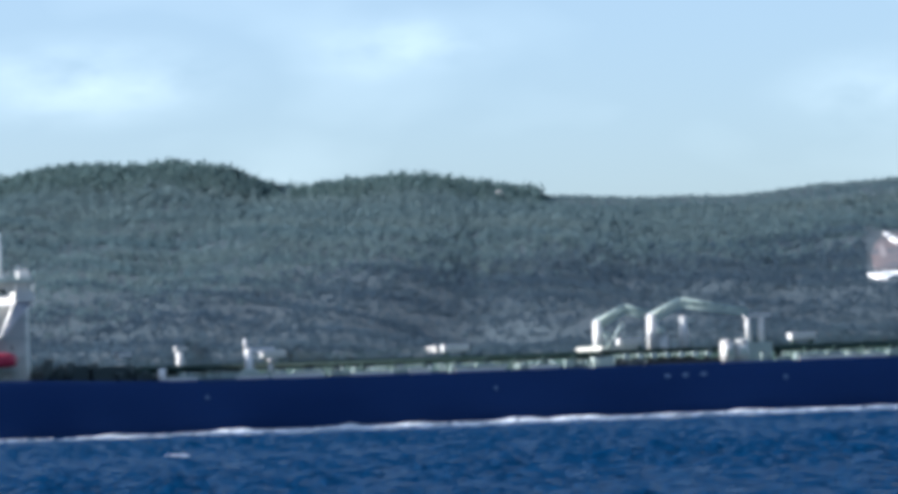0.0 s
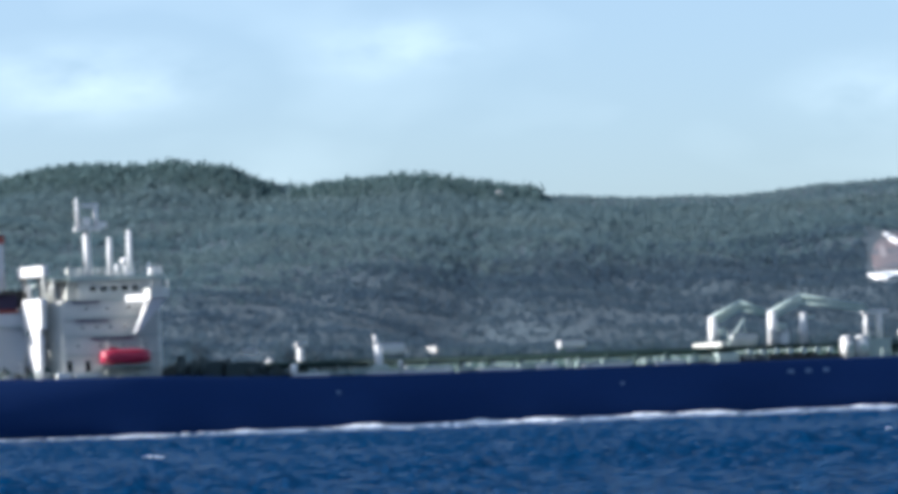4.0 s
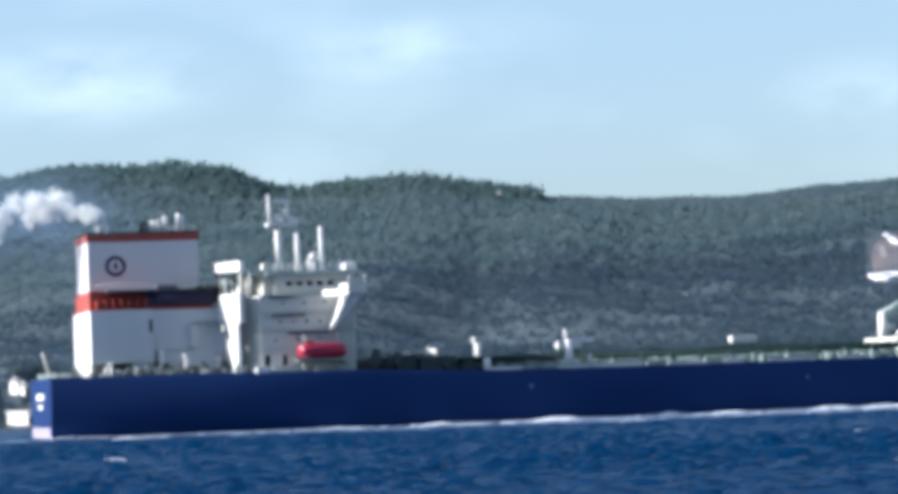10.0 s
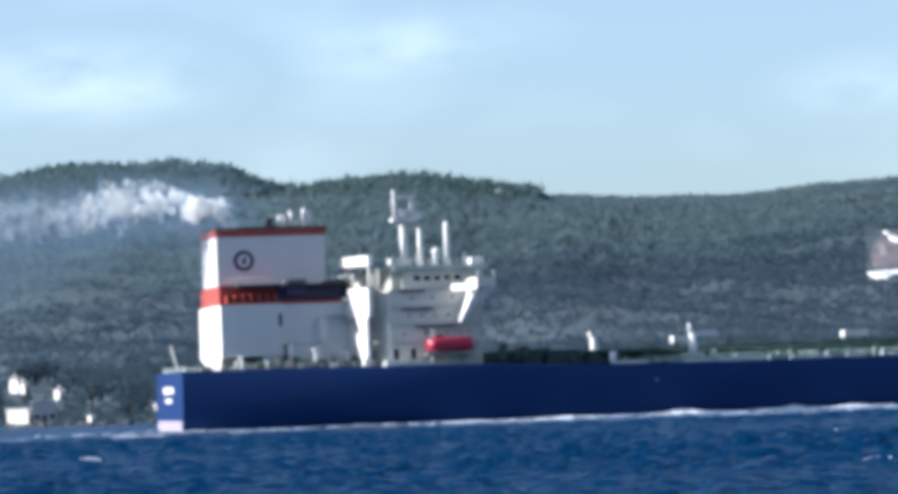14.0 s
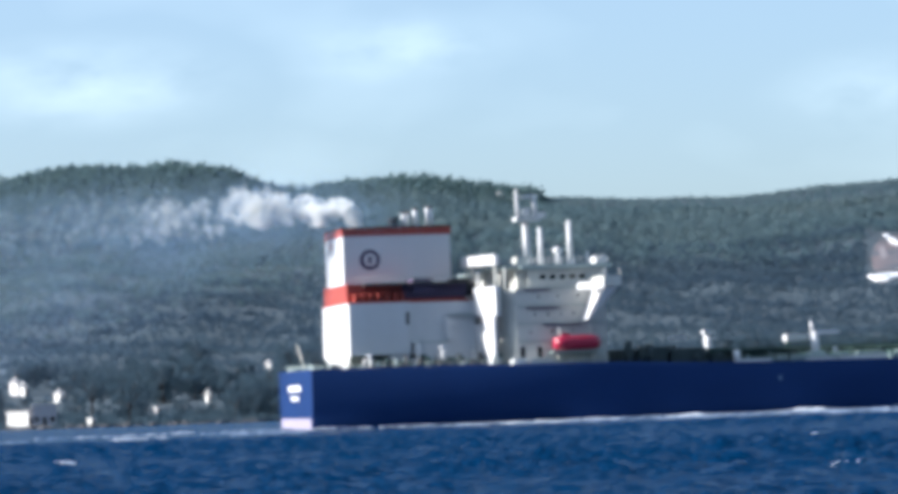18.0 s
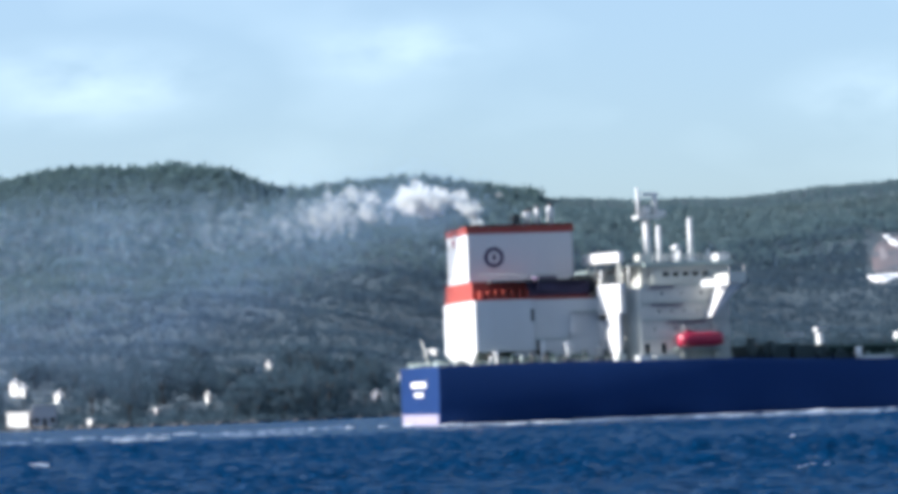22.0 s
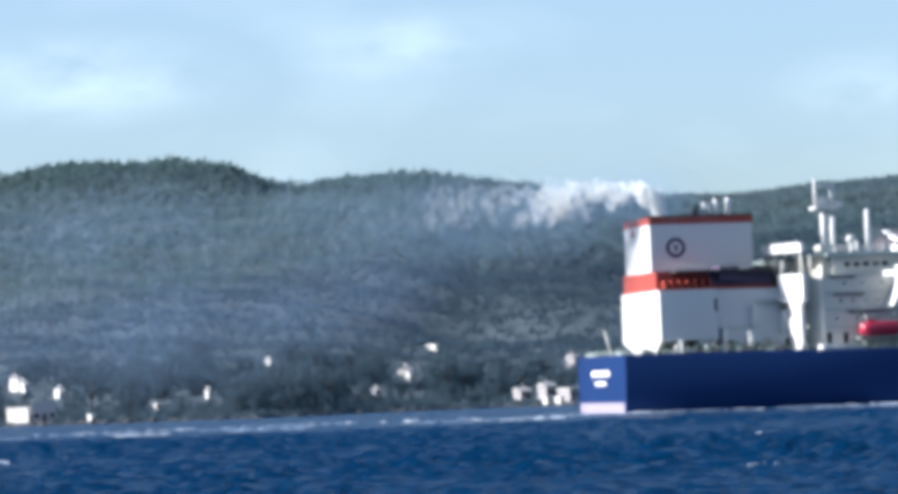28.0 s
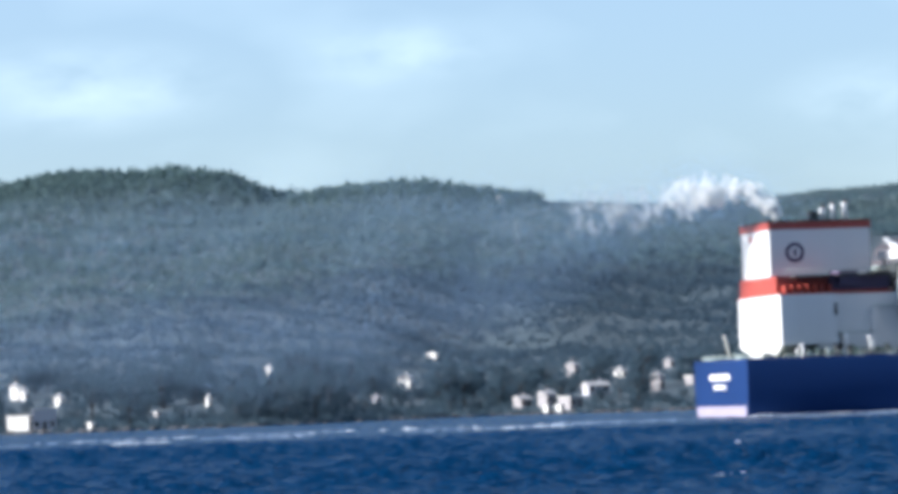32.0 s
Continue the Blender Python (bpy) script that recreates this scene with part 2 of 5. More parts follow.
def rod(bm, a, b, r0, r1=None, n=10):
    a, b = Vector(a), Vector(b)
    r1 = r0 if r1 is None else r1
    q = (b - a).to_track_quat("Z", "Y")
    ring = [Vector((math.cos(k * math.tau / n), math.sin(k * math.tau / n), 0)) for k in range(n)]
    lo = [bm.verts.new(a + q @ (v * r0)) for v in ring]
    hi = [bm.verts.new(b + q @ (v * r1)) for v in ring]
    for k in range(n):
        bm.faces.new((lo[k], lo[(k + 1) % n], hi[(k + 1) % n], hi[k])).smooth = True
    bm.faces.new(lo[::-1])
    bm.faces.new(hi)
    return bm


def tube(bm, pts, r, n=5):
    """One bent bar through a row of points."""
    rings = []
    for p in pts:
        rings.append([bm.verts.new((p[0], p[1] + r * math.cos(k * math.tau / n), p[2] + r * math.sin(k * math.tau / n))) for k in range(n)])
    for a, b in zip(rings, rings[1:]):
        for k in range(n):
            bm.faces.new((a[k], b[k], b[(k + 1) % n], a[(k + 1) % n])).smooth = True
    bm.faces.new(rings[0])
    bm.faces.new(rings[-1][::-1])
    return bm


def ball(bm, c, rx, ry, rz, sub=2, rough=0.0, freq=1.0):
    r = bmesh.ops.create_icosphere(bm, subdivisions=sub, radius=1)
    for v in r["verts"]:
        k = 1 + rough * noise.noise(Vector(c) * 3.7 + v.co * freq)
        v.co = Vector((v.co.x * rx * k + c[0], v.co.y * ry * k + c[1], v.co.z * rz * k + c[2]))
    for f in {f for v in r["verts"] for f in v.link_faces}:
        f.smooth = True
    return bm


# ---------------------------------------------------------------- sea
def wave(x, y):
    """Height of the sea: wind waves from several directions, in metres."""
    z = np.zeros_like(x)
    rs = np.random.RandomState(5)
    for k in range(20):
        lam = 1.0 * 1.055 ** k
        a = radians(-82 + rs.uniform(-26, 26))
        amp = 0.034 * lam ** 0.9
        z += amp * np.sin((x * math.cos(a) + y * math.sin(a)) * math.tau / lam + rs.uniform(0, 6.3) + 0.8 * np.sin(x * 0.021 * rs.uniform(.5, 1.5) + y * 0.017))
    z *= 0.85 + 0.3 * np.sin(x * 0.05 + 0.9 * np.sin(y * 0.013)) * np.sin(y * 0.031 + x * 0.011)
    # the far side of the strait lies in slack water, smoother than the near tideway
    slack = np.clip((y - 440) / 50 + 0.25 * np.sin(x * 0.06) + 0.2 * np.sin(x * 0.023 + 1), 0, 1)
    return z * (1 - 0.68 * slack * slack * (3 - 2 * slack))


def build_sea():
    rows, cols = 940, 460
    ys = 110 * (1000 / 110) ** (np.arange(rows) / (rows - 1))
    us = np.linspace(-1, 1, cols)
    Y, U = np.meshgrid(ys, us, indexing="ij")
    X = U * (0.155 * Y + 38)
    Z = wave(X, Y)
    edge = np.minimum(1, np.minimum((1 - np.abs(U)) * 12, np.minimum((Y - 110) / 15, (1000 - Y) / 60)))
    Z *= np.clip(edge, 0, 1)
    verts = np.stack([X, Y, Z], -1).reshape(-1, 3).tolist()
    i = np.arange((rows - 1) * cols).reshape(rows - 1, cols)[:, :-1].ravel()
    faces = np.stack([i, i + 1, i + 1 + cols, i + cols], 1).tolist()
    # the flat sheet around it, out to the horizon
    n = len(verts)
    far = 4600
    verts += [(-far, -far, 0), (far, -far, 0), (far, far, 0), (-far, far, 0)]
    last = (rows - 1) * cols
    left = [k * cols for k in range(rows)]
    right = [k * cols + cols - 1 for k in range(rows)]
    faces.append([n, n + 1] + list(range(cols - 1, -1, -1)))
    faces.append([n + 1, n + 2] + right[::-1])
    faces.append([n + 2, n + 3] + list(range(last, last + cols)))
    faces.append([n + 3, n] + left)
    ob = new("water", mesh_of("water", verts, faces, M_SEA, smooth=True))
    return tagged(ob, "choppy dark blue sea water ruffled by wind", "sea", kind="structure")


sea = build_sea()


# ---------------------------------------------------------------- land
SHORE = ((-3000, 1500), (-700, 950), (-110, 800), (-45, 770), (10, 845), (45, 775), (75, 745), (130, 790), (400, 1000), (3000, 1700))
RIDGE = ((-3000, 90), (-600, 135), (-269, 139), (-234, 143), (-199, 144), (-165, 145), (-134, 143), (-122, 138.5), (-106, 130.5), (-86, 127), (-62, 130.5),
         (-31, 132), (0, 129.5), (28, 126), (48, 122), (62, 119), (93, 118), (127, 117), (162, 117.2), (196, 119), (231, 120.8), (272, 123), (600, 125), (3000, 80))
RISE_V = (0.0, 0.03, 0.06, 0.18, 0.42, 0.67, 1.0, 1.3, 3.0)
RISE_Z = (0.0, 0.014, 0.025, 0.085, 0.205, 0.50, 1.0, 0.85, 0.4)


def shore(x):
    return np.interp(x, [p[0] for p in SHORE], [p[1] for p in SHORE])


def terrain(x, y):
    """Height of the land over the sea."""
    x, y = np.asarray(x, float), np.asarray(y, float)
    s = shore(x)
    v = (y - s) / (2000 - s)
    h = np.interp(x * 2000 / np.clip(y, 900, 2400), [p[0] for p in RIDGE], [p[1] for p in RIDGE])
    broad = np.interp(x * 2000 / np.clip(y, 900, 2400), (-3000, -600, -220, -40, 120, 300, 600, 3000), (90, 133, 140, 131, 115, 119, 125, 80))
    k = np.clip((v - 0.86) / 0.13, 0, 1)
    h = broad + (h - broad) * k * k * (3 - 2 * k)
    bumps = 0.030 * np.sin(x * 0.031 + y * 0.007 + 1) * np.sin(y * 0.011 + x * 0.009) + 0.018 * np.sin(x * 0.083 + 2 + y * 0.03) * np.sin(y * 0.034)
    z = h * (np.interp(v, RISE_V, RISE_Z) + bumps * np.clip(v * 2.2, 0, 1) * np.clip((1.1 - v) * 3, 0.0, 1))
    return np.where(v < 0, np.maximum(v * 120, -6), z)


def build_land():
    xs = np.concatenate([np.linspace(-3200, -480, 24)[:-1], np.linspace(-480, 480, 150), np.linspace(480, 3200, 24)[1:]])
    ys = np.concatenate([np.linspace(560, 1100, 110)[:-1], np.linspace(1100, 2200, 110), np.linspace(2200, 4400, 24)[1:]])
    Y, X = np.meshgrid(ys, xs, indexing="ij")
    Z = terrain(X, Y)
    verts = np.stack([X, Y, Z], -1).reshape(-1, 3).tolist()
    c = len(xs)
    i = np.arange((len(ys) - 1) * c).reshape(len(ys) - 1, c)[:, :-1].ravel()
    faces = np.stack([i, i + 1, i + 1 + c, i + c], 1).tolist()
    ob = new("ground", mesh_of("ground", verts, faces, M_SOIL, smooth=True))
    return tagged(ob, "scrub-covered coastal hillside rising from the shore", "hill", kind="structure")


land = build_land()


def sky_blocker():
    """An unseen bank added behind the camera, to keep low skylight off the ship's near side."""
    verts, faces = [], []
    prof = ((-30, -4), (-42, 6), (-75, 45), (-130, 85), (-300, 200), (-800, 360), (-1500, 330))
    xs = [-2600 + 130 * k for k in range(41)]
    for x in xs:
        for y, z in prof:
            verts.append((x, y - 0.00012 * x * x * 0.3, z * (1 + 0.12 * math.sin(x * 0.006 + y * 0.01))))
    c = len(prof)
    for i in range(len(xs) - 1):
        for k in range(c - 1):
            a = i * c + k
            faces.append((a, a + 1, a + 1 + c, a + c))
    ob = new("sky_blocker_bank", mesh_of("sky_blocker_bank", verts, faces, M_SOIL, smooth=True))
    return tagged(ob, "unseen bank added behind the viewpoint to block low skylight", "hill", kind="structure")


sky_blocker()


# ---------------------------------------------------------------- woods on the hill
def crown_shapes(count, pointed):
    shapes = []
    for k in range(count):
        bm = B()
        bmesh.ops.create_icosphere(bm, subdivisions=1 if pointed else 2, radius=1)
        for v in bm.verts:
            p = v.co.copy()
            f = 1 + 0.42 * noise.noise(p * 1.6 + Vector((k * 7.1, 3, 1))) + 0.22 * noise.noise(p * 4.1 + Vector((k * 3.3, 9, 5)))
            if pointed:
                f *= 1.05 - 0.45 * max(p.z, -0.4)
            v.co = p * f
            if v.co.z < -0.55:
                v.co.z = -0.55
        bm.verts.ensure_lookup_table()
        shapes.append((np.array([v.co[:] for v in bm.verts]), np.array([[v.index for v in f.verts] for f in bm.faces])))
        bm.free()
    return shapes


def leaf_shapes(count, leaves, size, pointed=False):
    """Crowns made of loose leaf sprays: small triangles through an uneven ellipsoid."""
    shapes = []
    for k in range(count):
        rs = np.random.RandomState(100 + k + (50 if pointed else 0))
        d = rs.normal(0, 1, (leaves, 3))
        d /= np.linalg.norm(d, axis=1, keepdims=True)
        r = rs.uniform(0.35, 1.0, (leaves, 1)) ** 0.5
        lobes = 0.8 + 0.3 * np.sin(d[:, :1] * 3 + k) * np.cos(d[:, 1:2] * 2.5 + 2 * k)
        p = d * r * lobes
        p[:, 2] = np.maximum(p[:, 2], -0.5)
        if pointed:
            p[:, :2] *= (0.95 - 0.55 * p[:, 2:3])
            p[:, 2] *= 1.3
        e = rs.normal(0, 1, (leaves, 3, 3))
        e /= np.linalg.norm(e, axis=2, keepdims=True)
        v = (p[:, None, :] + e * size * rs.uniform(0.6, 1.3, (leaves, 1, 1))).reshape(-1, 3)
        shapes.append((v, np.arange(leaves * 3).reshape(-1, 3)))
    return shapes


def scatter(name, places, shapes, mat, seed):
    """Joins a crown at each place (x, y, z, width, height) into one mesh."""
    rs = np.random.RandomState(seed)
    vs, fs, base = [], [], 0
    for x, y, z, w, h in places:
        sv, sf = shapes[rs.randint(len(shapes))]
        a = rs.uniform(0, math.tau)
        c, s = math.cos(a), math.sin(a)
        out = np.empty_like(sv)
        out[:, 0] = x + (sv[:, 0] * c - sv[:, 1] * s) * w
        out[:, 1] = y + (sv[:, 0] * s + sv[:, 1] * c) * w
        out[:, 2] = z + (sv[:, 2] + 0.5) * h
        vs.append(out)
        fs.append(sf + base)
        base += len(sv)
    v, f = np.concatenate(vs), np.concatenate(fs)
    me = bpy.data.meshes.new(name)
    me.vertices.add(len(v))
    me.vertices.foreach_set("co", v.ravel())
    me.loops.add(f.size)
    me.loops.foreach_set("vertex_index", f.ravel().astype(np.int32))
    me.polygons.add(len(f))
    me.polygons.foreach_set("loop_start", np.arange(0, f.size, 3, dtype=np.int32))
    me.update(calc_edges=True)
    me.polygons.foreach_set("use_smooth", [True] * len(f))
    me.materials.append(mat)
    return new(name, me)


def build_forest():
    """Woods coloured paler up the slope to stand for haze, darker lower down in bands along the contour, tall green
    pines on the two knolls of the crest.
    """
    rs = np.random.RandomState(11)
    upper, lower, crest = [], [], []
    n = 66000
    y = 900 + (2080 - 900) * np.sqrt(rs.uniform(0, 1, n) * 0.92)
    y = np.where(rs.uniform(0, 1, n) < 0.06, np.clip(rs.normal(1985, 45, n), 1880, 2090), y)
    x = rs.uniform(-1, 1, n) * (0.150 * y + 10)
    z = terrain(x, y)
    for k in range(n):
        # thinner in the clearings, which run along the slope
        d = noise.noise(Vector((x[k] * 0.007, y[k] * 0.030, 0.3)))
        if MARK[0] < x[k] * 1508 / y[k] < MARK[1] and MARK[2] < y[k] < MARK[3]:
            continue
        if d < -0.2 and rs.uniform() < 0.5:
            continue
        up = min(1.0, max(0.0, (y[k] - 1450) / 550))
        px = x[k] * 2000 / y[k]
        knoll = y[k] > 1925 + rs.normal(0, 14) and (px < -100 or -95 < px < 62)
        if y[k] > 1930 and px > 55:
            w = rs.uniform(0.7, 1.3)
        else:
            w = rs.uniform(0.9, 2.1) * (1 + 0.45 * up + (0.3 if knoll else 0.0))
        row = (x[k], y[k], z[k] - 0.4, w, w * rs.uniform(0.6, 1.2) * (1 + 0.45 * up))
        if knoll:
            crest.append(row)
        # the haze-pale colour reaches further down on the left, towards the sun
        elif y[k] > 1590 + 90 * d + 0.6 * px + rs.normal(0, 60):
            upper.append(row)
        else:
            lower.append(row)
    shapes = leaf_shapes(12, 20, 0.44) + leaf_shapes(8, 20, 0.42, True)
    tagged(scatter("upper_woods", upper, shapes, M_LEAF_HAZED, 3), "grey-green woods on the upper hillside, coloured paler for haze", "woods", kind="stuff")
    tagged(scatter("lower_woods", lower, shapes, M_LEAF_LOW, 5), "dark blue-green woods on the lower hillside, coloured with less haze", "woods", kind="stuff")
    tagged(scatter("crest_woods", crest, shapes, M_CREST, 7), "dark green pines along the hill crest", "woods", kind="stuff")


# the cleared stretch of slope that holds the marking: x at its foot and y, from and to
MARK_FOOT = 48.4
MARK = (188.5, 212, 1482, 1762)
build_forest()


def shore_tree(name, h, spread, seed):
    """A broad coastal tree: tapered trunk, limbs and a crown of many leaf clumps."""
    rs = random.Random(seed)
    t = new(name)
    t.empty_display_size = 0.5
    bm = B()
    lean = (rs.uniform(-.3, .3), rs.uniform(-.3, .3))
    rod(bm, (0, 0, -0.5), (lean[0], lean[1], h * 0.5), 0.035 * h, 0.022 * h, 8)
    tips = []
    for k in range(6):
        a = k * 1.05 + rs.uniform(-.3, .3)
        z0 = h * rs.uniform(0.25, 0.5)
        r = spread * rs.uniform(0.45, 0.75)
        tip = (math.cos(a) * r, math.sin(a) * r, h * rs.uniform(0.55, 0.85))
        rod(bm, (lean[0] * z0 / h * 2, lean[1] * z0 / h * 2, z0), tip, 0.014 * h, 0.006 * h, 6)
        tips.append(tip)
    part("trunk", bm, M_BARK, t)
    shapes = leaf_shapes(4, 46, 0.32)
    places = []
    for k in range(60):
        a, r = rs.uniform(0, 6.28), spread * math.sqrt(rs.random())
        z = h * (0.0 + 0.92 * rs.random() * (1 - 0.35 * (r / spread) ** 2))
        w = spread * rs.uniform(0.13, 0.30)
        places.append((math.cos(a) * r, math.sin(a) * r, z, w, w * rs.uniform(0.7, 1.1)))
    crown = scatter("crown", places, shapes, M_LEAF2, seed)
    crown.parent = t
    return tagged(t, "bushy dark green tree in the shore belt", "tree", group="trees along the shore")


def build_shore_trees():
    rs = random.Random(21)
    kinds = [shore_tree("shore_tree", h, s, k) for k, (h, s) in enumerate(((9, 4.6), (7, 4.2), (11, 4.4), (6, 3.2)))]
    spots = []
    while len(spots) < 270:
        y = rs.uniform(790, 1010)
        x = rs.uniform(-0.155, 0.150) * y
        back = y - float(shore(x))
        if back < 12 or back > 230:
            continue
        if x > 18 and back < 60 and rs.random() < 0.35:
            continue
        if any(abs(x - hx) < hw * 0.5 + 6 and -45 < y - hy < 8 for hx, hy, hw in CLEAR):
            continue
        if any((x - a) ** 2 + (y - b) ** 2 < 11 for a, b in spots):
            continue
        spots.append((x, y))
    for k, (x, y) in enumerate(spots):
        src = kinds[k % 4]
        m = pose(x, y, float(terrain(x, y)), 0, 0, rs.uniform(0, 360))
        if k < 4:
            src.matrix_basis = m
        else:
            low = any(abs(x - hx * y / hy) < hw * 0.5 + 5 and hy - 130 < y < hy for hx, hy, hw in CLEAR)
            copy_thing(src, m).scale = [rs.uniform(0.75, 1.2) * (0.45 if low else 1.0)] * 3


# ---------------------------------------------------------------- houses
def house(name, x, y, w, d, h, turn, wall, label, roof="gable", wins=2, floors=1, sink=0.6):
    """A small house: walls, roof, door, windows with frames. The front looks to -y before the turn."""
    t = new(name)
    z = float(terrain(x, y))
    t.matrix_basis = pose(x, y, z, 0, 0, turn)
    part("wall", box(B(), -w / 2, w / 2, -d / 2, d / 2, -sink - 1.5, h, 0.03), wall, t)
    bm = B()
    if roof == "gable":
        o, rise = 0.4, d * 0.24
        hexa(bm, [(-w / 2 - o, -d / 2 - o, h + 0.01), (w / 2 + o, -d / 2 - o, h + 0.01), (w / 2 + o, d / 2 + o, h + 0.01), (-w / 2 - o, d / 2 + o, h + 0.01),
                  (-w / 2 - o, -0.06, h + rise), (w / 2 + o, -0.06, h + rise), (w / 2 + o, 0.06, h + rise), (-w / 2 - o, 0.06, h + rise)])
        roof_ob = part("roof", bm, M_TILE, t)
        part("chimney", box(B(), w * 0.2, w * 0.2 + 0.6, 0.3, 0.9, h + rise * 0.3, h + rise + 0.7, 0.03), wall, roof_ob)
    else:
        box(bm, -w / 2 - 0.25, w / 2 + 0.25, -d / 2 - 0.25, d / 2 + 0.25, h + 0.004, h + 0.3, 0.03)
        part("roof", bm, M_PLASTER, t)
    dw = min(0.5, w * 0.3)
    for fl in range(floors):
        zb = (min(0.9, h - 1.45) if h > 1.6 else 0.2) + fl * h / floors
        for k in range(wins):
            xc = -w / 2 + w * (k + 0.5) / wins
            if fl == 0 and k == wins // 2:
                part("door", box(B(), xc - dw, xc + dw, -d / 2 - 0.06, -d / 2 + 0.02, -0.1, min(2.05, h * 0.82)), M_BARK, t)
                continue
            fr = part("window", box(B(), xc - 0.6, xc + 0.6, -d / 2 - 0.07, -d / 2 + 0.02, zb, min(zb + 1.3, h - 0.1)), M_GREYWALL, t)
            part("pane", box(B(), xc - 0.5, xc + 0.5, -d / 2 - 0.08, -d / 2 - 0.055, zb + 0.1, min(zb + 1.2, h - 0.2)), M_GLASS, fr)
    return tagged(t, label, name, group="houses on the coast" if name == "house" else "sheds on the coast")


# x, y, width, depth, height, turn, wall, roof, windows, floors
HOUSES_WEST = (
    (-106.6, 815, 2.2, 6.6, 3.5, 60, "w", "flat", 1, 1),
    (-100.4, 813, 5.8, 4.0, 5.0, 8, "d", "flat", 3, 1),
    (-126.6, 960, 1.6, 3.6, 3.8, 50, "w", "gable", 1, 1),
    (-123.7, 956, 1.4, 2.2, 2.9, 50, "w", "gable", 1, 1),
    (-110.0, 926, 1.5, 2.8, 2.6, 45, "w", "gable", 1, 1),
    (-87.0, 795, 1.0, 1.7, 1.8, 40, "w", "flat", 1, 1),
    (-65.0, 878, 1.0, 1.4, 2.4, 40, "w", "gable", 1, 1),
    (-76.3, 853, 1.2, 1.5, 1.2, 38, "g", "flat", 1, 1),
    (-57.5, 1036, 1.2, 2.2, 3.2, 45, "w", "gable", 1, 1),
)
HOUSES_EAST = (
    (-14.2, 994, 2.0, 4.6, 3.7, 50, "w", "gable", 1, 1),
    (-7.2, 1187, 1.6, 4.2, 2.0, 50, "w", "flat", 1, 1),
    (-21.2, 899, 1.5, 2.0, 1.5, 40, "d", "gable", 1, 1),
    (17.5, 864, 3.0, 4.0, 2.2, 30, "g", "gable", 2, 1),
    (23.8, 858, 3.0, 4.0, 3.0, 35, "g", "gable", 2, 1),
    (22.9, 827, 1.2, 1.8, 1.5, 38, "w", "flat", 1, 1),
    (25.9, 822, 1.2, 2.0, 1.6, 38, "w", "flat", 1, 1),
    (28.9, 831, 4.0, 5.0, 2.8, 35, "g", "flat", 2, 1),
)
HOUSES_FAR = (
    (36.1, 1009, 2.0, 3.6, 3.8, 45, "g", "gable", 1, 1),
    (49.6, 991, 1.6, 3.6, 1.7, 45, "w", "gable", 1, 1),
    (54.9, 898, 2.4, 3.0, 3.8, 53, "g", "gable", 2, 1),
    (65.3, 1007, 1.5, 2.6, 1.8, 45, "g", "gable", 1, 1),
    (65.0, 905, 3.0, 3.4, 2.0, 35, "g", "flat", 2, 1),
    (38.4, 904, 6.0, 5.0, 2.4, 20, "d", "gable", 3, 1),
    (30.8, 1953, 3.4, 5, 3.6, 38, "w", "gable", 2, 1),
    (42.5, 1988, 2.4, 4, 3.4, 43, "w", "gable", 1, 1),
)
HOUSES = HOUSES_WEST + HOUSES_EAST + HOUSES_FAR
CLEAR = [(hx, hy, hw) for hx, hy, hw, *_ in HOUSES]
for hx, hy, hw, hd, hh, turn, wall, roof, wins, floors in HOUSES:
    wall_name = {"w": "white-plastered", "d": "grey stone", "g": "grey-rendered"}[wall]
    roof_name = "with tiled gable roof" if roof == "gable" else "with flat roof"
    where = "by the shore" if hy < 860 else "among trees" if hy < 1500 else "on the ridge"
    kind_name = "shed" if hw * hd < 5 else "house"
    house(kind_name, hx, hy, hw, hd, hh, turn, {"w": M_PLASTER, "d": M_STONE, "g": M_GREYWALL}[wall], f"{'small ' if kind_name == 'shed' else ''}{wall_name} {kind_name} {roof_name} {where}", roof, wins, floors)
build_shore_trees()


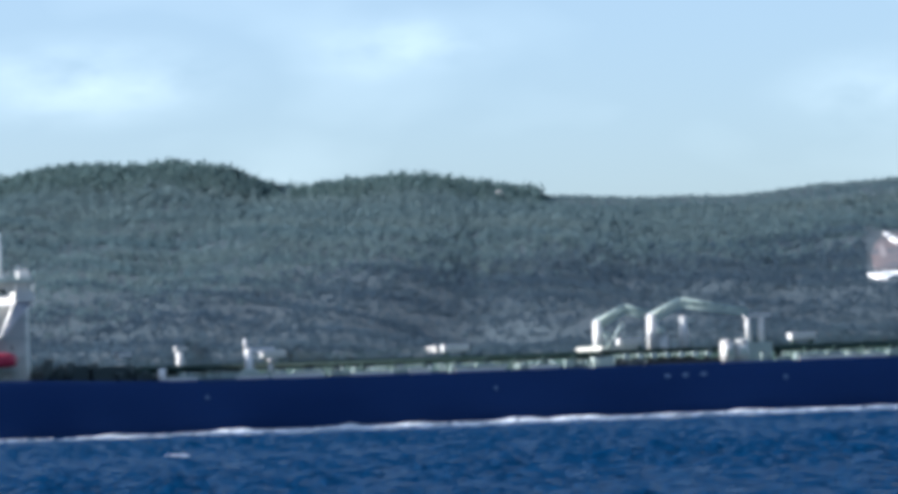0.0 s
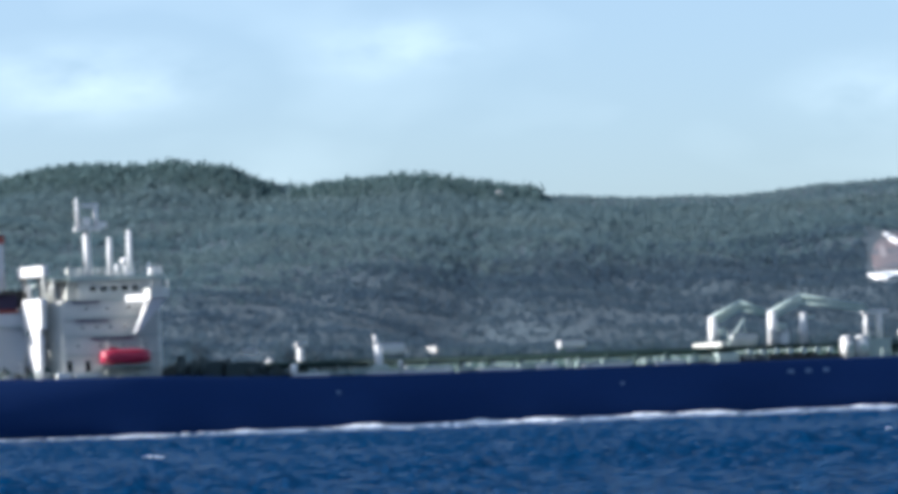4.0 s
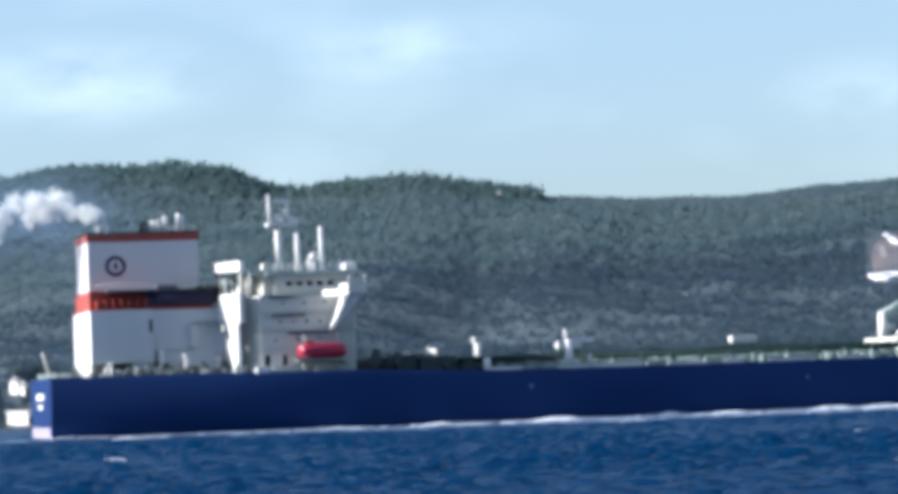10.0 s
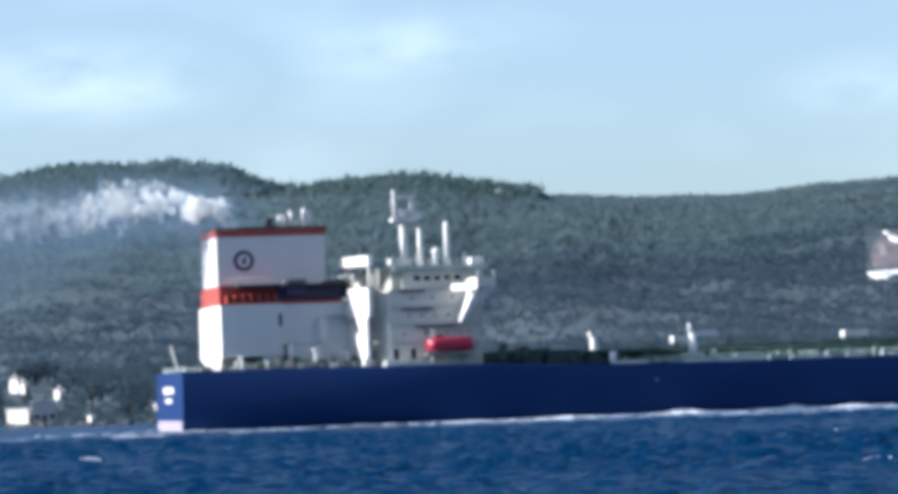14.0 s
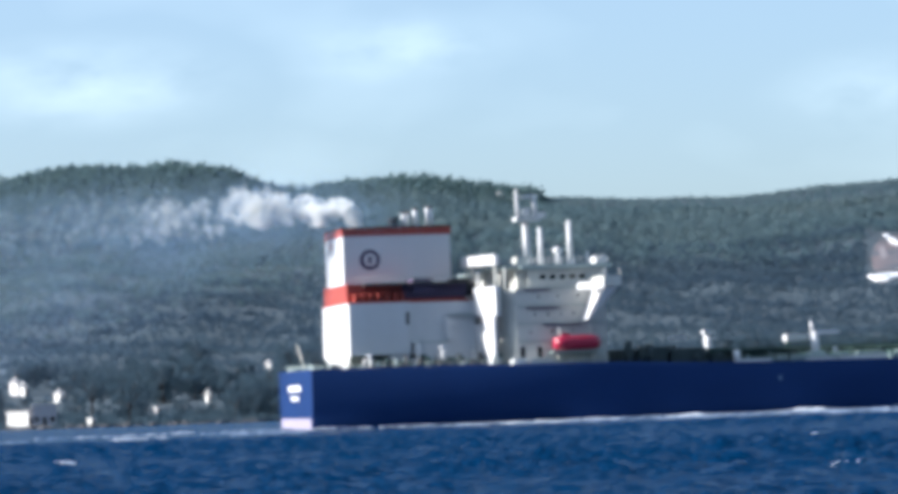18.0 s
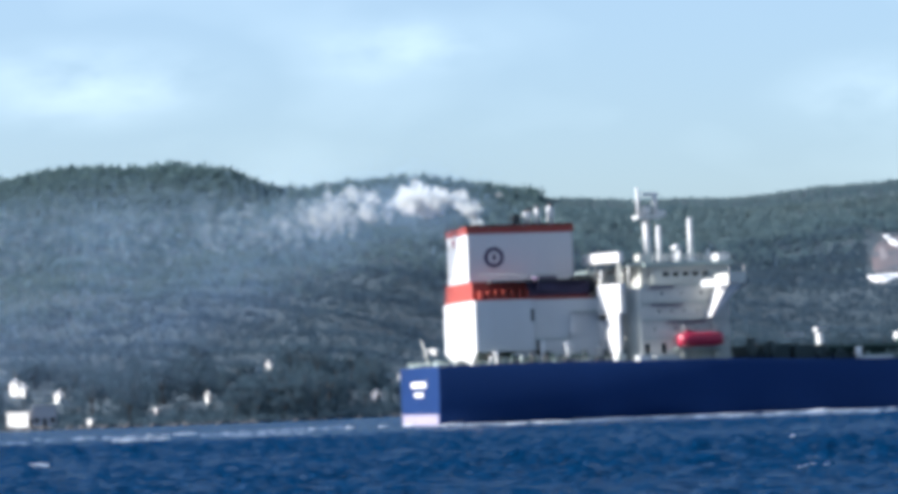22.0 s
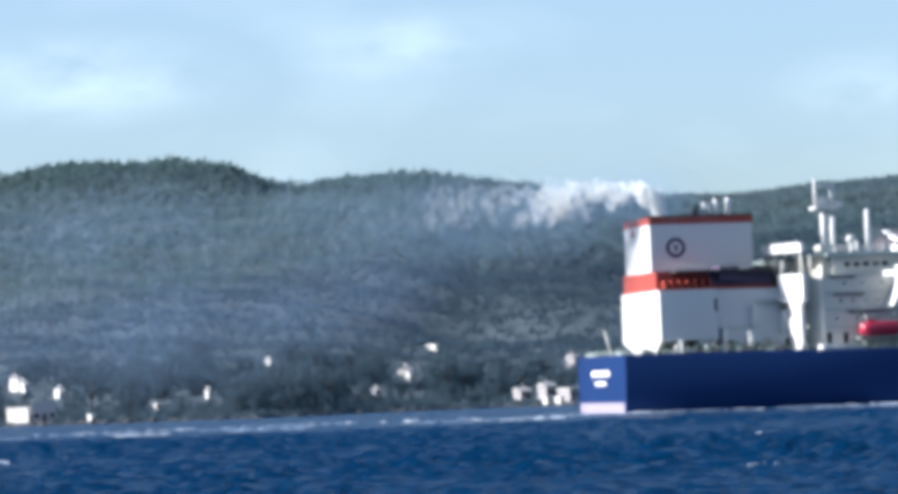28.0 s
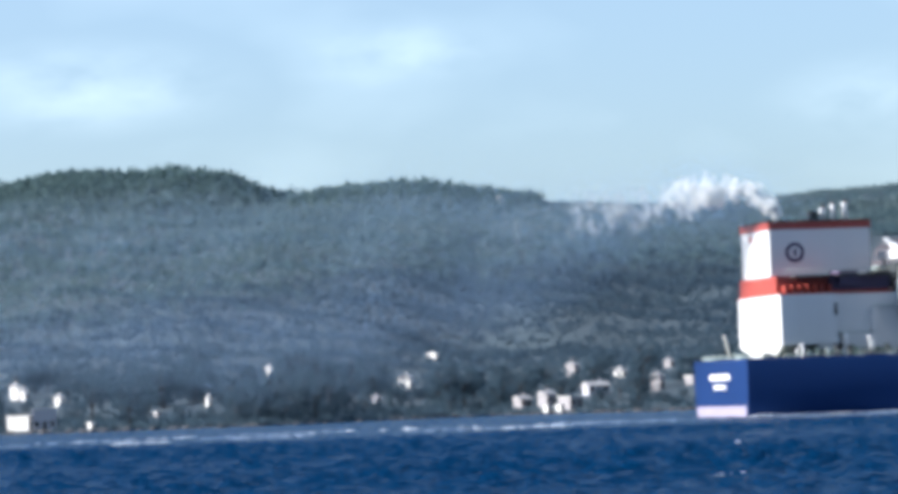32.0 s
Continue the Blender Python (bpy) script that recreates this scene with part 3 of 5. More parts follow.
def hillside_marking():
    """A large figure of painted stone laid out flat on the cleared slope, in plain shapes; x across, h up the slope."""
    t = new("hillside_marking")

    def on_slope(u, h):
        """The place on the slope at height h, with x = u at the marking's foot, fanning out as the slope recedes."""
        lo, hi = 1350.0, 1850.0
        for _ in range(30):
            m = (lo + hi) / 2
            lo, hi = (m, hi) if float(terrain(u * m / 1508, m)) < h else (lo, m)
        return Vector((u * lo / 1508, lo, h))

    def sheet(name, mat, rows, label, lift=0.9):
        """A slab over the slope; rows: h, x from, x to."""
        bm = B()
        last = None
        for h, x0, x1 in rows:
            ps = [on_slope(x0 + (x1 - x0) * k / 6, h) for k in range(7)]
            ring = [bm.verts.new(p + Vector((0, 0, lift))) for p in ps] + [bm.verts.new(p - Vector((0, 0, 0.8))) for p in ps[::-1]]
            if last:
                for k in range(14):
                    bm.faces.new((last[k], last[(k + 1) % 14], ring[(k + 1) % 14], ring[k]))
            else:
                bm.faces.new(ring[::-1])
            last = ring
        bm.faces.new(last)
        bmesh.ops.recalc_face_normals(bm, faces=bm.faces)
        part(name, bm, mat, t, label)

    g = MARK_FOOT
    sheet("crescent", M_LIME, [(g, 194.5, 198.5), (g + 1.5, 191.5, 201.5), (g + 3.0, 190.0, 203.5), (g + 4.4, 189.4, 205), (g + 5.4, 198.5, 206)], "whitewashed crescent")
    sheet("patch", M_EARTH, [(g + 7.0, 193.5, 209), (g + 10, 192, 209), (g + 17, 191.4, 209), (g + 23, 193.5, 209), (g + 27, 196.5, 209), (g + 30, 199.5, 209)], "bare pinkish earth patch")
    sheet("stroke", M_LIME, [(g + 22.0, 202.5, 205.5), (g + 25.0, 200.5, 203.8), (g + 28.0, 198.4, 201.6), (g + 30.5, 197.4, 199.2)], "whitewashed slanting stroke", 1.3)
    sheet("spot", M_PALE, [(g + 13.5, 196.4, 199.2), (g + 17.0, 195.4, 198.8), (g + 21.5, 195.2, 197.4)], "pale worn spot", 1.2)
    return tagged(t, "large whitewashed marking laid out on bare hillside earth", "landmark")


hillside_marking()


def shore_scrub():
    """Low bushes down to the stones of the water's edge."""
    rs = np.random.RandomState(18)
    places = []
    for k in range(2600):
        x = rs.uniform(-150, 125)
        y = float(shore(x)) + 3 + 60 * rs.uniform(0, 1) ** 1.5
        if any(abs(x - hx) < hw * 0.5 + 2.5 and -20 < y - hy < 5 for hx, hy, hw in CLEAR) or (20 < x < 62 and rs.uniform() < 0.6):
            continue
        w = rs.uniform(0.5, 1.5)
        places.append((x, y, float(terrain(x, y)) - 0.2, w * 1.3, w))
    return tagged(scatter("shore_scrub", places, leaf_shapes(8, 34, 0.36), M_LEAF2, 14), "low dark bushes behind the water's edge", "bushes", kind="stuff")


shore_scrub()


def shore_rocks():
    rs = np.random.RandomState(8)
    places = []
    for k in range(700):
        x = rs.uniform(-150, 125)
        y = float(shore(x)) + rs.uniform(-2, 12)
        w = rs.uniform(0.3, 1.0)
        places.append((x, y, float(terrain(x, y)) - 0.3 * w, w, w * rs.uniform(0.4, 0.8)))
    return tagged(scatter("shore_rocks", places, crown_shapes(6, False), M_ROCK, 4), "grey boulders and stones along the water's edge", "rocks", kind="stuff")


shore_rocks()

# ---------------------------------------------------------------- the tanker
# ship's own space: x forward from the stern, y to port from the starboard corner of the stern, z up from the waterline
HEADING, SPEED = 13.149, 5.1716
MID = 13.8


def ship_pose(t):
    a = radians(HEADING)
    k = SPEED * (t - 20)
    return pose(-12.083 + k * math.cos(a), 530 + k * math.sin(a), 0.6, 0, 0, HEADING)


ship = new("oil_tanker")
tagged(ship, "laden oil tanker with navy hull and white superstructure under way", "ship")
HALF = ((-0.6, 14.5), (8, 16.6), (18, 19.0), (30, 21.6), (42, 23.3), (56, 24), (225, 24), (243, 21.5), (256, 16.5), (266, 10), (272, 4.5), (275, 0.6))
DECKZ = ((-0.6, 8.35), (46, 8.2), (56, 7.7), (90, 7.45), (240, 7.4), (258, 9.6), (275, 10.6))


def half_beam(s):
    return float(np.interp(s, [p[0] for p in HALF], [p[1] for p in HALF]))


def deck_z(s):
    return float(np.interp(s, [p[0] for p in DECKZ], [p[1] for p in DECKZ]))


def hull():
    bm = B()
    st = [-0.6, -0.35, 1.5, 4, 8, 13, 18, 24, 30, 36, 42, 49, 56, 70, 90, 110, 130, 150, 170, 190, 210, 225, 234, 243, 250, 256, 261, 266, 269, 272, 274, 275]
    rows = []
    for s in st:
        b, zd = half_beam(s), deck_z(s)
        low = b * (0.93 if s < 40 else 1.0) if s < 225 else b * max(0.3, 1 - (s - 225) / 75)
        sect = [(b * 0.985 + 0.0, zd + (0.0 if s > 56 else 0.55 if s < 30 else 0.3)), (b, zd - 0.3), (b * 0.5 + low * 0.5 if s > 225 else b * 0.995, zd * 0.5), (low * 0.3 + b * 0.7 if s < 225 else low, 0.6), (low, -0.8), (low * 0.96, -5)]
        star = [bm.verts.new((s, MID - w, z)) for w, z in sect]
        port = [bm.verts.new((s, MID + w, z)) for w, z in sect]
        rows.append((star, port))
    for (a, b), (c, d) in zip(rows, rows[1:]):
        for k in range(len(a) - 1):
            bm.faces.new((a[k], a[k + 1], c[k + 1], c[k])).smooth = True
            bm.faces.new((b[k + 1], b[k], d[k], d[k + 1])).smooth = True
    a, b = rows[0]
    for k in range(len(a) - 1):
        bm.faces.new((a[k + 1], a[k], b[k], b[k + 1]))
    a, b = rows[-1]
    for k in range(len(a) - 1):
        bm.faces.new((a[k], a[k + 1], b[k + 1], b[k]))
    h = part("hull", bm, M_HULL, ship, "navy blue painted steel hull")
    bm = B()
    lo = [bm.verts.new((s, MID - half_beam(s) * 0.98, deck_z(s))) for s in st]
    hi = [bm.verts.new((s, MID + half_beam(s) * 0.98, deck_z(s))) for s in st]
    for k in range(len(st) - 1):
        bm.faces.new((lo[k], lo[k + 1], hi[k + 1], hi[k]))
    part("deck", bm, M_DECK, ship, "dark green painted deck plating")
    # sunlit draught band and name bars on the stern
    part("stern_band", box(B(), -0.65, -0.55, 0.35, 2 * MID - 0.35, -0.6, 1.15), M_BOOT, h, "pale faded band above the waterline")
    part("name_bar", box(B(), -0.65, -0.55, 8.6, 19.6, 5.5, 6.5), M_WHITE, h, "white bar of unreadable lettering")
    part("port_bar", box(B(), -0.65, -0.55, 11.0, 17.6, 4.0, 4.75), M_WHITE, h, "white bar of unreadable lettering")
    for s, z, w in ((148.0, 5.3, 0.9), (151.0, 5.35, 0.9), (154.0, 5.4, 0.9), (74, 4.6, 0.5), (168, 4.5, 0.5), (120, 4.4, 0.4)):
        part("hull_mark", box(B(), s, s + w, MID - 24.06, MID - 23.98, z, z + 0.55), M_MARK, h, "small faded painted mark")


hull()


def rail(s0, s1, side, name="railing", step=2.5):
    """Guard rail along the deck edge: posts and three bars."""
    r = part(name, rail_bar(s0, s1, side, 1.2), M_GREY, ship, "pale steel guard rail")
    for h in (0.45, 0.82):
        part("bar", rail_bar(s0, s1, side, h), M_GREY, r)
    post = None
    n = int((s1 - s0) / step)
    for k in range(n + 1):
        s = s0 + (s1 - s0) * k / n
        y, z = MID + side * (half_beam(s) - 0.6), deck_z(s)
        if post is None:
            post = part("post", rod(B(), (0, 0, 0), (0, 0, 1.2), 0.045, n=6), M_GREY, r)
            post.location = (s, y, z)
        else:
            o = new("post", post.data)
            o.parent, o.location = r, (s, y, z)


def rail_bar(s0, s1, side, h):
    n = max(2, int((s1 - s0) / 6))
    row = [s0 + (s1 - s0) * k / n for k in range(n + 1)]
    return tube(B(), [(s, MID + side * (half_beam(s) - 0.6), deck_z(s) + h) for s in row], 0.035)


rail(0.8, 46, -1)
rail(0.8, 46, 1)
rail(72, 145, -1)
rail(168, 235, -1)


def slab(name, s0, s1, d0, d1, z0, z1, mat, parent, label="", bevel=0.06):
    return part(name, box(B(), s0, s1, d0, d1, z0, z1, bevel), mat, parent, label)


def casing():
    # lower engine casing, its aft foot cut away on both sides
    bm = B()
    prism(bm, [(6.2, 1.0), (16.0, 1.0), (16.0, 1.9), (27.0, 1.9), (27.0, 23.0), (16.0, 23.0), (16.0, 23.4), (6.2, 23.4)], 10.9, 19.2)
    hexa(bm, [(6.9, 8.0, 8.3), (26.9, 4.3, 8.3), (26.9, 22.9, 8.3), (6.9, 16.0, 8.3), (6.2, 1.0, 10.9), (26.9, 4.3, 10.9), (26.9, 22.9, 10.9), (6.2, 23.4, 10.9)])
    low = part("engine_casing", bm, M_WHITE, ship, "white painted engine casing")
    slab("casing_side", 12.6, 16.0, 1.25, 4.0, 8.25, 10.9, M_WHITE, low, bevel=0)
    for k, (a, b) in enumerate(((7.6, 9.4), (9.7, 11.2), (11.4, 12.5))):
        slab("winch_house", a, b, 0.6, 4.6, 8.2, (9.6, 10.3, 9.9)[k], M_PUMP, low, "dark winch housing", 0.15)
    slab("casing_door", 15.5, 15.95, 0.93, 1.02, 15.6, 17.6, M_DARK, low, "dark steel door", 0)
    slab("deck_line", 16.0, 22.0, 0.9, 1.95, 12.6, 12.75, M_GREY, low, "grey walkway edge", 0)
    slab("deck_line", 22.6, 27.4, 1.3, 1.95, 16.9, 17.05, M_GREY, low, "grey walkway edge", 0)
    slab("vent_trunk", 22.0, 23.2, 1.1, 1.95, 12.86, 16.6, M_WHITE, low, "white vent trunk")
    slab("linking_house", 27.0, 30.0, -1.0, 4.0, 8.2, 15.4, M_WHITE, low, "white linking deckhouse")
    slab("side_house", 17.6, 26.8, 0.9, 1.95, 8.2, 12.5, M_WHITE, low, "white side deckhouse")
    part("vent_pipe", rod(B(), (17.4, 1.0, 8.2), (17.2, 1.0, 12.6), 0.45), M_WHITE, low, "white vent pipe")
    # dark red band between the two casings
    band = slab("red_band", 6.5, 26.0, 3.6, 22.9, 19.2, 22.35, M_RED, ship, "red painted casing band", 0.05)
    slab("band_ledge", 6.25, 26.2, 1.8, 23.3, 19.15, 19.5, M_RED, band, "", 0.03)
    slab("machinery_box", 17.0, 20.4, 2.2, 7.0, 20.6, 23.0, M_COVER, band, "dark blue-grey machinery box")
    slab("exhaust_duct", 24.0, 28.2, 5.2, 12.0, 20.2, 22.9, M_DARK, band, "dark duct behind the casing")
    slab("band_cover", 15.6, 26.1, 3.2, 8.0, 19.85, 21.98, M_COVER, band, "dark blue-grey casing cover", 0.05)
    for k in range(7):
        slab("bracket", 7.4 + k * 1.3, 7.7 + k * 1.3, 2.0, 3.62, 19.5, 20.8, M_RED, band, "", 0)
    for k in range(3):
        part("leg", rod(B(), (24.4 + 1.5 * k, 4.2, 19.2), (24.4 + 1.5 * k, 4.2, 22.4), 0.22, n=8), M_DARK, band)
    slab("walkway", 9.0, 26.0, 0.9, 7.7, 22.0, 22.3, M_DARK, band, "dark walkway round the funnel", 0)
    bm = B()
    for k in range(16):
        rod(bm, (7.4 + k * 1.22, 1.0, 22.3), (7.4 + k * 1.22, 1.0, 23.3), 0.04, n=5)
    rod(bm, (7.4, 1.0, 23.3), (25.8, 1.0, 23.3), 0.04, n=5)
    part("walkway_rail", bm, M_GREY, band)
    # upper funnel casing
    up = slab("funnel", 6.9, 24.7, 7.6, 22.5, 22.35, 31.3, M_WHITE, ship, "white painted funnel casing", 0.12)
    slab("top_band", 6.8, 24.85, 7.5, 22.6, 30.3, 31.55, M_RED, up, "red painted top band", 0.05)
    slab("top_lip", 6.6, 25.0, 7.3, 22.8, 31.55, 31.75, M_DARK, up, "dark cap", 0)
    # round badge: ring and a plain middle
    bm = B()
    rod(bm, (11.3, 7.60, 26.4), (11.3, 7.52, 26.4), 1.68, n=32)
    badge = part("badge", bm, M_LOGO, up, "round dark funnel badge")
    bm = B()
    rod(bm, (11.3, 7.53, 26.4), (11.3, 7.49, 26.4), 1.06, n=32)
    part("badge_middle", bm, M_WHITE, badge, "white badge middle")
    slab("badge_bar", 11.02, 11.62, 7.44, 7.50, 25.9, 26.9, M_LOGO, badge, "", 0)
    slab("aft_mark", 6.86, 6.92, 16.6, 18.2, 28.6, 29.8, M_RED, up, "faded red mark", 0)
    # exhaust pipes and vents on top
    part("exhaust_pipe", rod(B(), (9.4, 11.0, 31.7), (9.3, 11.0, 34.2), 0.62), M_WHITE, up, "white exhaust pipe")
    for s, y, z, r in ((18.4, 13.5, 34.0, 0.42), (19.3, 15.0, 34.3, 0.42), (20.3, 13.2, 34.6, 0.48), (22.6, 13.6, 34.9, 0.5), (23.4, 15.5, 34.8, 0.4)):
        p = part("exhaust_pipe", rod(B(), (s, y, 31.7), (s, y, z), r), M_WHITE, up, "white exhaust pipe")
        part("pipe_mouth", rod(B(), (s, y, z), (s + 0.25, y, z + 0.35), r * 0.95, r * 0.9), M_DARK, p, "sooty pipe mouth")
    slab("vent_hood", 16.0, 17.4, 12.5, 14.2, 31.7, 33.5, M_DARK, up, "dark vent hood")
    bm = B()
    for k in range(14):
        rod(bm, (16.5 + k * 0.62, 10.0, 31.7), (16.5 + k * 0.62, 10.0, 32.7), 0.04, n=5)
    rod(bm, (16.5, 10.0, 32.7), (24.6, 10.0, 32.7), 0.04, n=5)
    part("top_rail", bm, M_GREY, up)


casing()


def window_row(parent, s0, s1, n, z, d, w=0.34, h=0.36):
    me = None
    for k in range(n):
        s = s0 + (s1 - s0) * k / max(1, n - 1)
        if me is None:
            o = part("window", box(B(), -w / 2, w / 2, -0.03, 0.02, -h / 2, h / 2), M_GLASS, parent)
            me = o.data
        else:
            o = new("window", me)
            o.parent = parent
        o.location = (s, d, z)


def accommodation():
    bm = B()
    prism(bm, [(30.1, 3.5), (30.3, -1.4), (32.2, -4.5), (47.2, -4.5), (48.2, 0), (48.2, 27.6), (47.2, 32.1), (32.4, 32.1), (30.8, 24.6)], 8.15, 20.6)
    acc = part("accommodation_block", bm, M_CREAM, ship, "cream white accommodation block")
    for k, z in enumerate((12.0, 14.95, 17.75, 20.55)):
        slab("deck_edge", 32.6, 47.9, -4.75, -4.49, z, z + 0.16, M_GREY, acc, "", 0)
    window_row(acc, 34.6, 45.0, 4, 13.6, -4.5)
    window_row(acc, 35.4, 44.0, 5, 16.4, -4.5)
    window_row(acc, 36.0, 42.6, 3, 19.3, -4.5)
    window_row(acc, 33.2, 36.0, 2, 10.4, -4.5, 0.8, 1.7)
    for k, (sa, sb, za) in enumerate(((34.2, 39.4, 17.3), (36.6, 43.0, 14.5), (33.8, 38.0, 20.2))):
        slab("awning_rail", sa, sb, -4.9, -4.49, za, za + 0.22, M_COVER, acc, "", 0)
    slab("side_locker", 31.0, 33.0, -7.6, -4.6, 8.2, 9.4, M_WHITE, acc, "white deck locker")
    slab("side_locker", 33.6, 37.6, -7.8, -4.6, 8.2, 9.2, M_WHITE, acc, "long white deck locker")
    # navigation bridge
    br = slab("bridge", 35.0, 48.2, -2.6, 30.2, 20.6, 23.7, M_CREAM, ship, "cream white navigation bridge", 0.08)
    slab("bridge_roof", 33.6, 48.8, -3.4, 31.0, 23.7, 24.4, M_GREY, br, "grey roof edge")
    window_row(br, 37.4, 44.0, 5, 22.45, -2.6, 1.0, 0.7)
    # sunlit roof house and stair tower aft, slim below, wide above, each with a canted face
    house_ = prism(B(), [(26.9, 3.8), (29.7, -2.0), (30.5, -2.0), (30.5, 10.0), (26.9, 10.0)], 24.7, 26.3)
    part("upper_deck_house", house_, M_WHITE, ship, "white roof house over the aft deck")
    for sx, d in ((27.6, 5.0), (29.9, -1.2), (30.2, 7.0), (27.6, 9.0)):
        part("pillar", rod(B(), (sx, d, 20.6), (sx, d, 24.75), 0.26), M_CREAM, acc)
    part("tower_column", prism(B(), [(27.5, -1.5), (28.7, -3.9), (29.3, -3.9), (29.3, -1.5)], 8.2, 16.4), M_WHITE, acc, "white stair tower column")
    part("tower_head", prism(B(), [(26.6, 0.3), (29.0, -4.4), (29.9, -4.4), (30.2, 3.4), (27.2, 3.4)], 16.4, 21.1), M_WHITE, acc, "white stair tower head")
    slab("tower_slot", 29.1, 29.8, -4.48, -4.38, 16.9, 20.2, M_CREAM, acc, "", 0)
    part("tower_mast", rod(B(), (28.0, 2.6, 21.1), (28.0, 2.6, 23.6), 0.3, 0.2, 8), M_WHITE, acc, "short white vent")
    slab("aft_screen", 33.4, 35.0, -1.6, 29.2, 20.6, 24.0, M_CREAM, acc, "cream after wall of the bridge deck")
    for d in (-2.2, 1.4, 5.0):
        part("pillar", rod(B(), (31.2, d, 20.6), (31.2, d, 24.0), 0.24), M_CREAM, acc)
    slab("aft_awning", 31.0, 35.0, -2.4, 30.0, 24.0, 24.3, M_GREY, acc, "grey awning over the aft deck", 0)
    slab("aft_platform", 27.8, 30.8, 3.4, 24.0, 20.3, 20.6, M_WHITE, acc, "white aft platform", 0)
    # bridge wings with raked brackets
    for side, d0, d1 in ((-1, -11.6, -2.6), (1, 30.2, 39.2)):
        w = slab("bridge_wing", 45.0, 48.0, d0, d1, 20.4, 22.1, M_CREAM, ship, "cream open bridge wing")
        end = d0 + 0.1 if side < 0 else d1 - 0.1
        inner = end - side * 4.2
        plan = [(41.8, inner), (45.02, end), (45.02, inner)]
        part("wing_ledge", prism(B(), plan if side < 0 else plan[::-1], 20.1, 21.2), M_WHITE, w)
        tip, root = (d0 + 1.0, -4.5) if side < 0 else (d1 - 1.0, 32.1)
        bm = B()
        foot = root + side * 3.4
        hexa(bm, [(43.0, root, 15.2), (43.5, root, 15.2), (43.5, foot, 15.2), (43.0, foot, 15.2),
                  (45.1, root, 20.3), (47.6, root, 20.3), (47.6, tip, 20.3), (45.1, tip, 20.3)])
        bmesh.ops.recalc_face_normals(bm, faces=bm.faces)
        part("wing_bracket", bm, M_WHITE, w, "raked white wing bracket")
        for s in (45.3, 47.8):
            part("rail_post", rod(B(), (s, d0 + 0.3 if side < 0 else d1 - 0.3, 22.0), (s, d0 + 0.3 if side < 0 else d1 - 0.3, 23.2), 0.08, n=6), M_WHITE, w)
    # roof: radar mast, posts, aerials
    my = 10.2
    mast = part("radar_mast", rod(B(), (38.35, my, 24.4), (38.15, my, 32.4), 0.66, 0.56, 12), M_WHITE, ship, "white radar mast")
    slab("platform", 36.3, 40.5, my - 1.6, my + 1.6, 32.2, 32.75, M_WHITE, mast)
    part("aerial", rod(B(), (36.9, my - 0.3, 32.5), (36.7, my - 0.3, 37.4), 0.42, 0.24, 8), M_WHITE, mast, "white aerial post")
    part("aerial", rod(B(), (39.8, my - 0.3, 32.5), (39.7, my - 0.3, 36.4), 0.42, 0.36, 8), M_WHITE, mast, "white aerial post")
    slab("radar_bar", 37.5, 40.3, my - 0.6, my, 35.9, 36.5, M_WHITE, mast, "white radar scanner bar", 0.08)
    slab("radar_box", 37.6, 38.9, my - 0.8, my + 0.1, 33.0, 34.3, M_WHITE, mast, "white radar gearbox", 0.1)
    slab("lamp_arm", 40.0, 41.5, my - 0.6, my + 0.2, 32.6, 33.6, M_WHITE, mast)
    for s, d, z, r in ((43.0, 19.1, 31.5, 0.48), (44.5, 6.1, 31.9, 0.48)):
        p = part("signal_post", rod(B(), (s, d, 24.4), (s - 0.05, d, z), r, r * 0.85), M_WHITE, ship, "white signal post")
        part("collar", rod(B(), (s, d, 24.4), (s, d, 25.2), r * 1.7, r * 1.2), M_WHITE, p)
    part("roof_aerial", rod(B(), (42.4, 6.0, 24.4), (42.4, 6.0, 26.6), 0.3, 0.4), M_WHITE, ship, "short white aerial")
    dome = part("satellite_dome", ball(B(), (45.0, 16.0, 27.4), 0.85, 0.85, 0.7), M_WHITE, ship, "white satellite dome")
    part("stem", rod(B(), (45.0, 16.0, 24.4), (45.0, 16.0, 26.9), 0.3), M_WHITE, dome)
    slab("base_box", 44.3, 45.8, 15.4, 16.6, 24.4, 25.2, M_WHITE, dome)
    for s, d, z in ((47.4, 6, 26.8), (49.0 - 1.2, 2.5, 26.0), (48.2, 0.0, 25.9)):
        part("roof_aerial", rod(B(), (s, d, 24.4), (s, d, z), 0.28, 0.2), M_WHITE, ship, "short white aerial")
    slab("roof_box", 46.6, 48.4, -2.0, 1.5, 24.4, 25.6, M_WHITE, ship, "white roof locker")
    slab("roof_box", 33.8, 36.0, 0.0, 3.0, 24.4, 25.9, M_CREAM, ship, "cream roof locker")
    bm = B()
    for k in range(13):
        rod(bm, (35 + k * 1.1, -3.2, 24.4), (35 + k * 1.1, -3.2, 25.5), 0.045, n=5)
    for h in (24.9, 25.5):
        rod(bm, (35, -3.2, h), (48.4, -3.2, h), 0.045, n=5)
    part("roof_rail", bm, M_WHITE, ship, "white roof guard rail")
